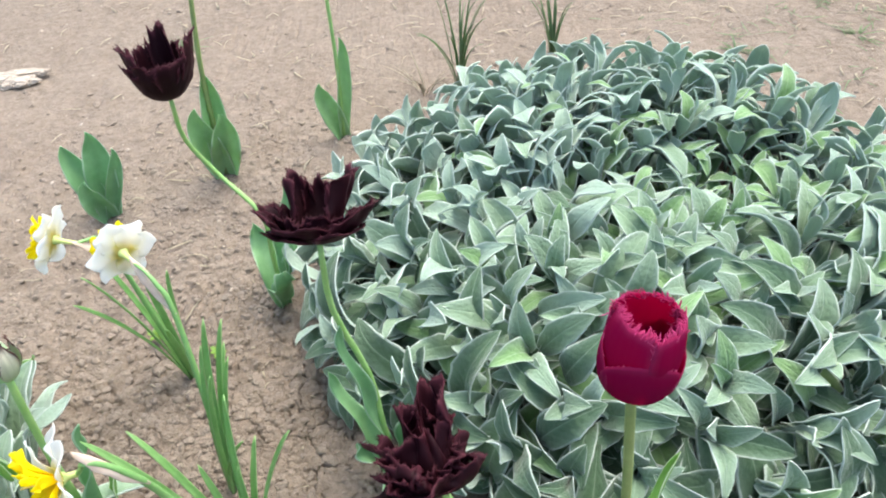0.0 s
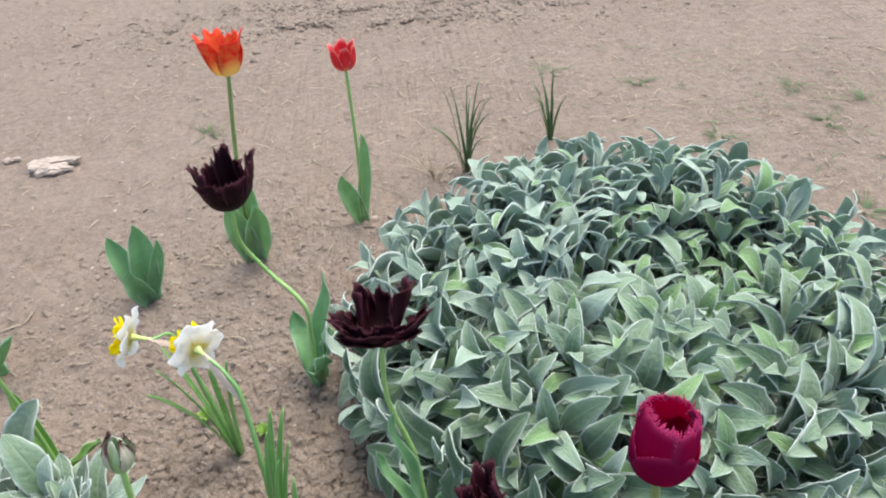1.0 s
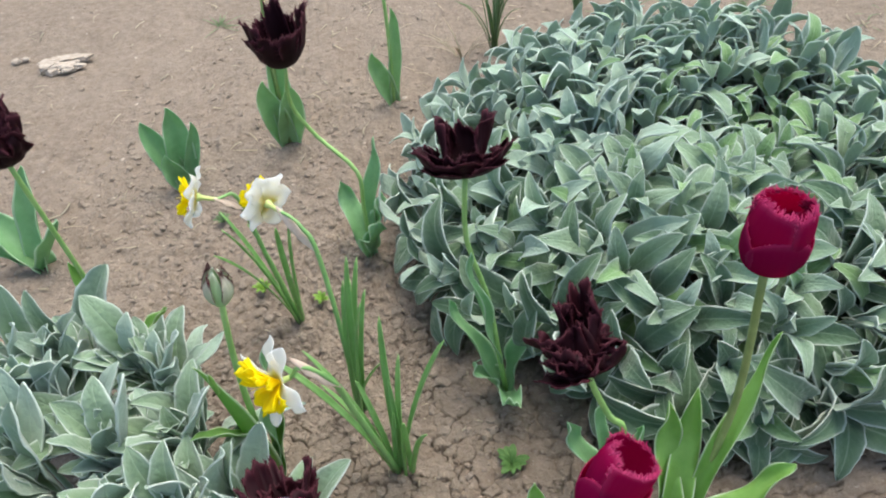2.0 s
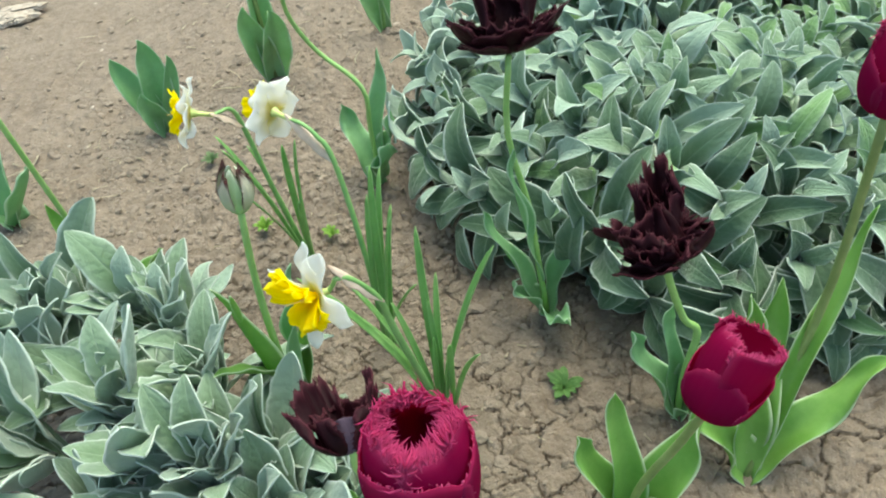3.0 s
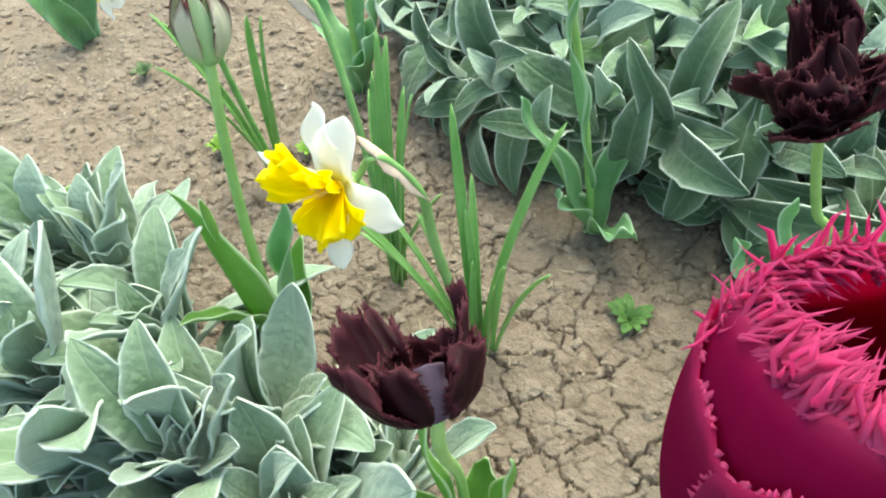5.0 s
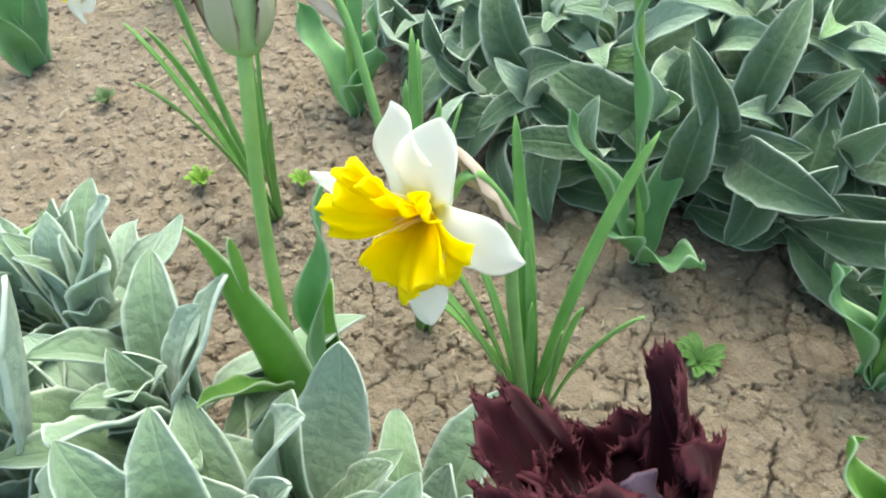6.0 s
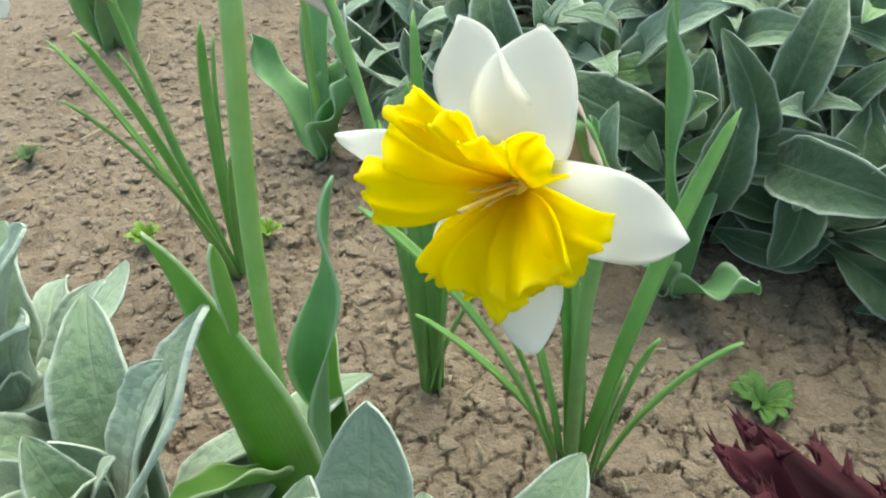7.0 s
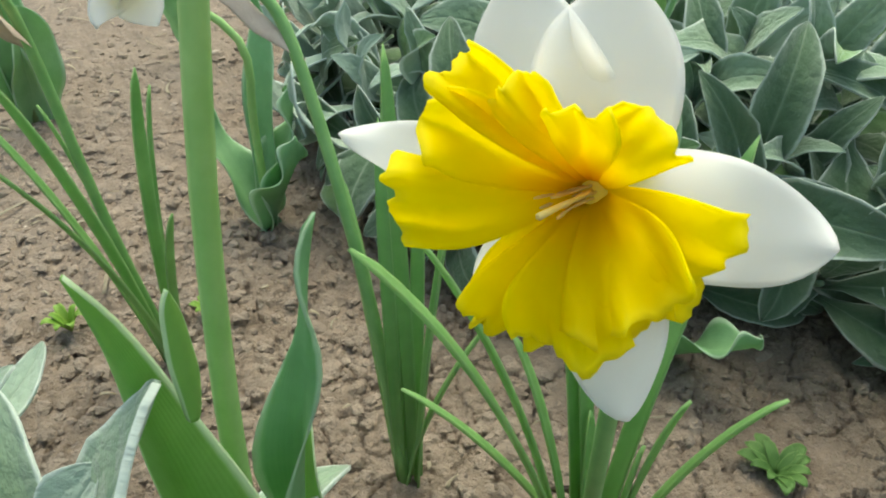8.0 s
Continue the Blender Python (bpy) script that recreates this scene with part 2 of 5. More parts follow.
def spline(points, n):
    """About n samples of a smooth line through the points."""
    p = np.array(points, float)
    p = np.vstack([2 * p[0] - p[1], p, 2 * p[-1] - p[-2]])
    out = []
    each = max(2, n // (len(p) - 3))
    for k in range(1, len(p) - 2):
        s = np.linspace(0, 1, each, endpoint=False)[:, None]
        a, b, c, d = p[k - 1 : k + 3]
        out.append(0.5 * (2 * b + (c - a) * s + (2 * a - 5 * b + 4 * c - d) * s**2 + (3 * b - a - 3 * c + d) * s**3))
    return np.vstack([*out, p[-2:-1]])


def unit(v):
    v = np.asarray(v, float)
    return v / np.maximum(np.linalg.norm(v, axis=-1, keepdims=True), 1e-9)


def grid_faces(n, m, start=0, flip=False):
    out = []
    for i in range(n):
        for j in range(m):
            a = start + i * (m + 1) + j
            f = (a, a + 1, a + m + 2, a + m + 1)
            out.append(f[::-1] if flip else f)
    return out


def solid(top, n, m, thick, normals, along, across, extra=None):
    """A thin closed sheet over the grid top, (n+1) x (m+1)."""
    low = top - normals * thick
    verts = np.vstack([top.reshape(-1, 3), low.reshape(-1, 3)])
    size = (n + 1) * (m + 1)
    faces = grid_faces(n, m) + grid_faces(n, m, size, True)
    ring = [i * (m + 1) for i in range(n + 1)] + [n * (m + 1) + j for j in range(1, m + 1)]
    ring += [i * (m + 1) + m for i in range(n - 1, -1, -1)] + list(range(m - 1, 0, -1))
    for a, b in zip(ring, ring[1:] + ring[:1]):
        faces.append((a, b, b + size, a + size))
    attrs = {"along": np.tile(along.ravel(), 2), "across": np.tile(across.ravel(), 2)}
    attrs["back"] = np.r_[np.zeros(size), np.ones(size)]
    for key, v in (extra or {}).items():
        attrs[key] = np.tile(v.ravel(), 2)
    return verts, faces, attrs


SHAPES = {
    "ear": lambda s: 0.15 * (1 - s) ** 2 + np.sin(np.pi * np.clip(s, 0, 1) ** 0.98) ** 0.70,
    "hook": lambda s: (0.30 + 3.2 * s) * (1 - s) ** 1.9 / 0.62 + 0.16 * (1 - s**8),
    "tulip": lambda s: (0.50 + 1.2 * s - 0.3 * s * s) * (1 - s**1.7) ** 1.0 / 0.82,
    "lance": lambda s: (0.50 + 1.5 * s) * (1 - s**1.5) ** 1.05 / 0.80,
    "slim": lambda s: (0.35 + 2.2 * s) * (1 - s) ** 1.1 / 0.70 + 0.06 * (1 - s**6),
    "tepal": lambda s: np.clip(s + 0.03, 0, 1) ** 0.62 * np.clip(1 - s, 0, 1) ** 0.86 / 0.55,
    "strap": lambda s: (0.8 + 0.25 * np.sin(np.pi * s)) * np.sqrt(np.clip(1 - s**7, 0, 1)),
    "blade": lambda s: (0.9 + 0.2 * s) * (1 - s**2.2),
    "oval": lambda s: np.sin(np.pi * np.clip(s, 0.02, 0.985) ** 0.9) ** 0.7,
}


def blade(points, width, up, shape="strap", n=14, m=4, fold=0.2, wave=0.0, waves=3.0, phase=0.0, thick=0.0007, twist=0.0, roll=0.0):
    """A leaf: its spine runs over the control points, its upper face turns to up. fold: how far the sides stand up; roll: rolled rims."""
    p = bezier(points, n)
    s = np.linspace(0, 1, n + 1)
    t = unit(np.gradient(p, axis=0))
    side = unit(np.cross(t, np.asarray(up, float)))
    turn = np.radians(twist) * s[:, None]
    nor = unit(np.cross(side, t))
    side, nor = side * np.cos(turn) + nor * np.sin(turn), nor * np.cos(turn) - side * np.sin(turn)
    u = np.linspace(-1, 1, m + 1)
    u = np.sign(u) * np.abs(u) ** 0.72
    w = np.maximum(SHAPES[shape](s), 0.015) * width / 2
    uu, ww, ss = np.abs(u)[None, :], w[:, None], s[:, None]
    rise = ww * (fold * uu**1.4 + roll * uu**4) + width * wave * uu**2.2 * np.sin(2 * np.pi * waves * ss + phase + np.where(u[None] > 0, 1.3, 0)) * np.sin(np.pi * np.clip(ss, 0, 1)) ** 0.5
    top = p[:, None] + side[:, None] * (u[None, :] * ww * (1 - 0.12 * abs(fold) * uu))[..., None] + nor[:, None] * rise[..., None]
    normals = np.broadcast_to(nor[:, None], top.shape)
    edge = uu * np.ones_like(ss)
    return solid(top, n, m, thick, normals, ss * np.ones_like(uu), edge)


def tube(points, radius, n=14, sides=8, smooth_line=True):
    p = spline(points, n) if smooth_line else np.array(points, float)
    k = len(p)
    r = np.interp(np.linspace(0, 1, k), np.linspace(0, 1, len(radius)), radius) if isinstance(radius, (tuple, list)) else np.full(k, radius)
    t = unit(np.gradient(p, axis=0))
    ref = np.array([0.31, 0.95, 0.07]) if abs(t[0][1]) < 0.9 else np.array([1.0, 0.1, 0.0])
    a = unit(np.cross(t, ref))
    b = np.cross(t, a)
    ang = np.linspace(0, 2 * np.pi, sides, endpoint=False)
    verts = (p[:, None] + r[:, None, None] * (a[:, None] * np.cos(ang)[None, :, None] + b[:, None] * np.sin(ang)[None, :, None])).reshape(-1, 3)
    faces = [(i * sides + j, i * sides + (j + 1) % sides, (i + 1) * sides + (j + 1) % sides, (i + 1) * sides + j) for i in range(k - 1) for j in range(sides)]
    faces += [tuple(range(sides))[::-1], tuple((k - 1) * sides + j for j in range(sides))]
    return verts, faces


def joined(pieces):
    """Several (verts, faces[, attrs]) as one."""
    verts, faces, attrs, start = [], [], {}, 0
    for v, f, *a in pieces:
        verts.append(np.asarray(v))
        faces += [tuple(i + start for i in face) for face in f]
        for key, values in (a[0] if a else {}).items():
            attrs.setdefault(key, []).append(values)
        start += len(v)
    return np.vstack(verts), faces, {k: np.concatenate(v) for k, v in attrs.items()}


def leaf_part(parent, mat, points, width, up, label="", name="leaf", **shape):
    v, f, a = blade(points, width, up, **shape)
    return mesh_object(name, v, f, mat, parent, label, a)


def stem_part(parent, mat, points, radius, name="stem", label="", **more):
    v, f = tube(points, radius, **more)
    return mesh_object(name, v, f, mat, parent, label)


def aim(place, axis, roll=0.0):
    """A 4 x 4 that lays local z along axis at place, and local x as near to the world's x as it goes."""
    z = unit(axis)
    x = unit(np.array([1.0, 0, 0]) - z * z[0])
    y = np.cross(z, x)
    c, s = math.cos(radians(roll)), math.sin(radians(roll))
    m = np.eye(4)
    m[:3, 0], m[:3, 1], m[:3, 2], m[:3, 3] = x * c + y * s, y * c - x * s, z, place
    return m


def moved(m, verts):
    return np.asarray(verts) @ m[:3, :3].T + m[:3, 3]


# ---- the ground: one sheet of dry, cracked clay ----
def lattice(ix, iy, seed):
    h = np.sin(ix * 127.1 + iy * 311.7 + seed * 74.7) * 43758.5453
    return h - np.floor(h)


def value_noise(x, y, size, seed):
    x, y = x / size, y / size
    ix, iy = np.floor(x), np.floor(y)
    fx, fy = x - ix, y - iy
    fx, fy = fx * fx * (3 - 2 * fx), fy * fy * (3 - 2 * fy)
    a, b = lattice(ix, iy, seed), lattice(ix + 1, iy, seed)
    c, d = lattice(ix, iy + 1, seed), lattice(ix + 1, iy + 1, seed)
    return (a * (1 - fx) + b * fx) * (1 - fy) + (c * (1 - fx) + d * fx) * fy - 0.5


def crack_gap(x, y, size, seed):
    """Distance to the nearest border between clay plates about size wide."""
    x = x + 0.5 * size * value_noise(x, y, size * 0.6, seed + 1) + 0.16 * size * value_noise(x, y, size * 0.13, seed + 5)
    y = y + 0.5 * size * value_noise(x, y, size * 0.6, seed + 2) + 0.16 * size * value_noise(x, y, size * 0.13, seed + 6)
    gx, gy = np.floor(x / size), np.floor(y / size)
    best = np.full(x.shape, 1e9)
    bx, by = np.zeros_like(x), np.zeros_like(x)
    near = []
    for i in (-1, 0, 1):
        for j in (-1, 0, 1):
            px = (gx + i + 0.5 + 0.9 * (lattice(gx + i, gy + j, seed + 3) - 0.5)) * size
            py = (gy + j + 0.5 + 0.9 * (lattice(gx + i, gy + j, seed + 4) - 0.5)) * size
            d = (px - x) ** 2 + (py - y) ** 2
            near.append((px, py))
            closer = d < best
            best = np.where(closer, d, best)
            bx, by = np.where(closer, px, bx), np.where(closer, py, by)
    gap = np.full(x.shape, 1e9)
    for px, py in near:
        dx, dy = px - bx, py - by
        far = np.hypot(dx, dy)
        edge = ((px + bx) / 2 - x) * dx + ((py + by) / 2 - y) * dy
        gap = np.where(far > 1e-6, np.minimum(gap, edge / np.maximum(far, 1e-6)), gap)
    return gap


def step01(v, low, high):
    v = np.clip((v - low) / (high - low), 0, 1)
    return v * v * (3 - 2 * v)


def ground_height(x, y):
    far = np.hypot(x + 0.2, y - 0.4)
    cracked = 1 - step01(np.hypot((x + 0.12) / 0.75, (y - 0.35) / 0.5), 0.55, 1.25)
    tilled = step01(y, 0.42, 0.62) * (1 - step01(y, 1.1, 1.6)) * (1 - step01(x, -0.15, 0.1))
    z = 0.012 * value_noise(x, y, 0.35, 11) * (0.4 + step01(far, 0.3, 1.0)) + 0.05 * value_noise(x, y, 1.7, 12) * step01(far, 1.2, 3.0)
    z += (0.003 + 0.006 * tilled) * value_noise(x, y, 0.035, 13) + (0.0018 + 0.0028 * tilled) * value_noise(x, y, 0.012, 14)
    z += 0.0014 * value_noise(x, y, 0.0055, 15)
    z += 0.035 * np.clip(value_noise(x, y, 0.11, 16), 0, 1) * step01(y, 2.15, 2.5) * (1 - step01(y, 3.4, 4.2))
    gap = crack_gap(x, y, 0.044, 21)
    wide = 0.0003 + 0.0011 * np.clip(value_noise(x, y, 0.09, 24) + 0.42, 0, 1)
    z -= 0.012 * cracked * (1 - step01(gap, wide * 0.6, wide * 1.2))
    lumpy = 0.3 + 0.7 * step01(value_noise(x, y, 0.12, 41), -0.25, 0.3)
    rough = np.maximum(tilled, 0.5 * step01(far, 0.5, 1.2)) * (1 - step01(far, 2.0, 4.0))
    for size, high, seed in ((0.034, 0.0030, 51), (0.017, 0.0015, 55), (0.009, 0.0009, 59)):
        z += high * lumpy * rough * (step01(crack_gap(x, y, size, seed), 0.0, size * 0.30) - 0.5) * (0.4 + lattice(np.floor(x / size), np.floor(y / size), seed))
    away = step01(far, 0.55, 1.1) * (1 - step01(far, 3.5, 6.0))
    z += 0.010 * away * np.clip(value_noise(x, y, 0.065, 71) + 0.5 * value_noise(x, y, 0.03, 72) - 0.12, 0, 1) * step01(value_noise(x, y, 0.3, 73), -0.15, 0.25)
    z -= 0.004 * away * (1 - step01(crack_gap(x, y, 0.22, 81), 0.001, 0.010)) * step01(value_noise(x, y, 0.16, 84), -0.02, 0.18)
    gap = crack_gap(x, y, 0.024, 31)
    z -= 0.0035 * np.maximum(cracked, 0.12 * tilled) * (1 - step01(gap, 0.0003, 0.0016)) * step01(value_noise(x, y, 0.07, 34), -0.34, 0.0)
    return z


def graded(low, high, fine):
    """Coordinates with even steps from low to high and growing ones to the horizon."""
    core = list(np.arange(low, high, fine))
    up, down, step = [core[-1]], [core[0]], fine
    while up[-1] < 900:
        step *= 1.016 if step < 0.012 else 1.08
        up.append(up[-1] + step), down.append(down[-1] - step)
    return np.array(down[:0:-1] + core + up[1:])


gx, gy = graded(-0.36, 0.08, 0.0014), graded(0.22, 0.56, 0.0014)
GX, GY = np.meshgrid(gx, gy)
GZ = np.where(np.hypot(GX, GY) > 60, 0.0, ground_height(np.clip(GX, -60, 60), np.clip(GY, -60, 60)))
rows, cols = GX.shape
quad = (np.arange(rows - 1)[:, None] * cols + np.arange(cols - 1)[None]).ravel()
ground_mesh = bpy.data.meshes.new("ground")
ground_mesh.vertices.add(rows * cols)
ground_mesh.vertices.foreach_set("co", np.stack([GX, GY, GZ], -1).astype(np.float32).ravel())
ground_mesh.loops.add(4 * len(quad))
ground_mesh.loops.foreach_set("vertex_index", np.stack([quad, quad + 1, quad + cols + 1, quad + cols], -1).astype(np.int32).ravel())
ground_mesh.polygons.add(len(quad))
ground_mesh.polygons.foreach_set("loop_start", (np.arange(len(quad)) * 4).astype(np.int32))
ground_mesh.polygons.foreach_set("use_smooth", np.ones(len(quad), bool))
ground_mesh.update(calc_edges=True)
ground_mesh.materials.append(SOIL)
tagged(new("ground", ground_mesh), "dry brown clay soil, cracked into plates and crumbs", "soil", kind="structure")


def floor_at(x, y):
    return float(ground_height(np.array([float(x)]), np.array([float(y)]))[0])


ICO = [(0, 0, 1)] + [(0.894 * math.cos(a), 0.894 * math.sin(a), 0.447) for a in np.arange(5) * 1.2566] + [
    (0.894 * math.cos(a), 0.894 * math.sin(a), -0.447) for a in np.arange(5) * 1.2566 + 0.6283] + [(0, 0, -1)]
ICO = np.array(ICO)
ICO_FACES = [(0, i, i % 5 + 1) for i in range(1, 6)] + [(i, i + 5, i % 5 + 1) for i in range(1, 6)] + [
    (i % 5 + 1, i + 5, i % 5 + 6) for i in range(1, 6)] + [(11, i % 5 + 6, i + 5) for i in range(1, 6)]


def crumbs(name, label, mat, count, seed, place, low, high, flat=0.45):
    """Loose lumps strewn over the soil, as one mesh."""
    rng = np.random.default_rng(seed)
    spots = np.array([place(rng) for _ in range(count)])
    levels = ground_height(spots[:, 0], spots[:, 1])
    pieces = []
    for (x, y), z in zip(spots, levels):
        size = low * (high / low) ** (rng.random() ** 2.2)
        v = ICO * (1 + 0.55 * (rng.random((12, 1)) - 0.5)) * size * (0.7 + 0.6 * rng.random(3)) 
        turn = np.array(Euler(rng.random(3) * 6.28).to_matrix())
        pieces.append(((v @ turn.T) * [1, 1, flat] + [x, y, z - size * 0.05], ICO_FACES))
    v, f, _ = joined(pieces)
    return tagged(mesh_object(name, v, f, mat, smooth=False), label, "soil crumbs", kind="stuff")


# ---- flower heads ----
def petal_sheet(m4, phi, half, profile, size, n=14, m=10, tip=0.25, jag=0.0, ruffle=0.0, spikes=0, spike=0.004, seed=0, thick=0.0007, squeeze=0.0, curlin=0.0, tooth=0.15, top_wide=0.70, lean=0.5, spread_back=0.0, rimmed=1.0):
    """One petal of a cup. profile: Bezier points of (radius, height) in units of size, from claw to tip; half: half its angle in degrees."""
    rng = np.random.default_rng(seed)
    line = bezier(profile, 60)
    s = np.linspace(0, 1, n + 1)[:, None]
    u = np.linspace(-1, 1, m + 1)[None]
    rough = np.interp(np.linspace(0, 1, m + 1), np.linspace(0, 1, m + 1), rng.random(m + 1) - 0.5)
    rough = rough + 0.6 * np.where(np.arange(m + 1) % 2, 1, -1) * rng.random(m + 1)
    soft = np.convolve(rng.random(m + 5) - 0.5, (0.3, 0.5, 0.6, 0.5, 0.3), "valid")[None]
    reach = np.clip(1 - tip * np.abs(u) ** 2.6 + jag * 0.22 * soft * s**2 + jag * tooth * rough[None] * s**9, 0.3, 1.15)
    ss = np.clip(s * reach, 0, 1.15)
    ragged = 1 + jag * 0.16 * (rng.random((n + 1, 2)) - 0.5 + 0.7 * np.where(np.arange(n + 1) % 2, 1, -1)[:, None] * rng.random((n + 1, 2))) * np.linspace(0.1, 1, n + 1)[:, None]
    width = np.sin(np.pi * np.clip(0.10 + top_wide * s * 0.9, 0, 1)) ** 0.8 * (1 - squeeze * s**2)
    across = u * (1 + (np.where(u < 0, ragged[:, :1], ragged[:, 1:]) - 1) * np.abs(u) ** 6)
    theta = radians(phi) + radians(half) * width * across
    r = np.interp(ss, np.linspace(0, 1, 61), line[:, 0]) + np.where(ss > 1, (ss - 1) * 0.5, 0)
    z = np.interp(ss, np.linspace(0, 1, 61), line[:, 1]) + np.where(ss > 1, (ss - 1) * 0.9, 0)
    bow = 1 + 0.05 * np.abs(u) ** 2 - curlin * np.abs(u) ** 2 * s
    f1, f2, p1, p2 = rng.uniform(1.2, 2.4), rng.uniform(2.2, 3.6), rng.random() * 6.3, rng.random() * 6.3
    push = ruffle * s**1.3 * (np.sin(f1 * 3.1 * s + p1 + 2.6 * u) + 0.6 * np.sin(f2 * 3.1 * u + p2 + 3 * s))
    rr = np.maximum(r * bow + push * 0.5, 0.01)
    top = np.stack([rr * np.cos(theta), rr * np.sin(theta), z + 0.35 * push * s], -1) * size
    du, ds = np.gradient(top, axis=1), np.gradient(top, axis=0)
    nor = unit(np.cross(ds, du))
    edge = np.clip(step01(s * np.ones_like(u), 0.86, 1.0) + step01(np.abs(u) * np.ones_like(s), 0.8, 1.0) * step01(s, 0.35, 0.8), 0, 1)
    verts, faces, attrs = solid(top, n, m, -thick, -nor, s * np.ones_like(u), np.abs(u) * np.ones_like(s), {"edge": edge * rimmed})
    verts = list(verts)
    add = {k: [] for k in attrs}
    for _ in range(spikes):
        if rng.random() < 0.62:
            k, i = rng.integers(0, m), n - int(spread_back * n * rng.random() ** 1.5 + 0.5)
            a, b, back = top[i, k], top[i, k + 1], top[i - 1, k]
        else:
            i, k = rng.integers(int(n * 0.80), n), (0 if rng.random() < 0.5 else m)
            a, b, back = top[i, k], top[i + 1, k], top[i, 1 if k == 0 else m - 1]
        mid = a + (b - a) * rng.random()
        out = unit(unit(mid - back) + 1.5 * (rng.random(3) - 0.5) + [0, 0, 0.5 * (spread_back > 0)] - lean * rng.random() * unit(np.r_[mid[:2], 0]))
        span = unit(b - a) * 0.0008
        length = spike * rng.uniform(0.45, 1.25)
        bend = unit(rng.random(3) - 0.5) * length * 0.38
        thin = np.cross(span, out) * 0.8
        c = len(verts)
        verts += [mid - span, mid + span, mid + thin, mid + out * length * 0.55 + bend * 0.6 - span * 0.7, mid + out * length * 0.55 + bend * 0.6 + span * 0.7, mid + out * length * 0.55 + bend * 0.6 + thin * 0.7, mid + out * length + bend * 0.2]
        for q in range(3):
            w = (q + 1) % 3
            faces += [(c + q, c + w, c + 3 + w, c + 3 + q), (c + 3 + q, c + 3 + w, c + 6)]
        for key in add:
            add[key] += [{"along": 1.0, "across": 0.5, "edge": 1.0, "back": 0.0}[key]] * 7
    attrs = {k: np.r_[v, add[k]] for k, v in attrs.items()}
    return moved(m4, np.array(verts)), faces, attrs


def receptacle(plant, m4, size, mat):
    """The flower's floor with its pistil: the part that the petals hang on."""
    v, f = tube([(0, 0, -0.05 * size), (0, 0, 0.04 * size), (0, 0, 0.3 * size), (0, 0, 0.42 * size)], [0.09 * size, 0.2 * size, 0.07 * size, 0.09 * size], 12, 8)
    return mesh_object("flower_head", moved(m4, v), f, mat, plant)


def fringed_cup(plant, place, axis, height, radius, seed, facing=0.0, spikes=120, mouth=0.72, n=18, m=16, outer_top=0.62, blunt=0.10, gape=0.0, side=0.0, fringe=0.0052, shoulder=1.0):
    """A fringed tulip: three inner petals form the cup, three lower outer ones clasp it. facing: where the first outer petal looks; mouth: the rim's radius over the belly's; gape: how far the cup opens to side."""
    m4 = aim(place, axis, facing)
    head = receptacle(plant, m4, height * 0.5, DARK)
    k = radius / height
    unit_spike = height / 0.062
    for i in range(6):
        outer = i % 2 == 0
        open_ = gape * math.cos(radians(i * 60 + facing - side))
        if outer:
            profile = [(0.10, 0.0), (1.06 * k, -0.04), (1.20 * k, 0.52 * outer_top), ((1.03 + 0.7 * max(open_, 0)) * k, outer_top)]
            v, fc, a = petal_sheet(m4, i * 60, 68, profile, height, n, m, blunt, 0.12, 0.010, spikes // 2, 0.0015 * unit_spike, seed * 10 + i, curlin=0.02, top_wide=0.56, lean=0.5, rimmed=0.28)
        else:
            profile = [(0.08, 0.0), (1.14 * k, -0.02), (1.16 * k, shoulder), ((mouth + open_) * k, 1.0 - 0.12 * max(open_, 0))]
            v, fc, a = petal_sheet(m4, i * 60, 62, profile, height, n, m, 0.06, 0.22, 0.016, spikes * 3, fringe * unit_spike, seed * 10 + i, curlin=0.05, top_wide=0.60, lean=1.9, spread_back=0.10, rimmed=0.42)
        mesh_object("petal", v, fc, CRIMSON, head, attrs=a)
    return head


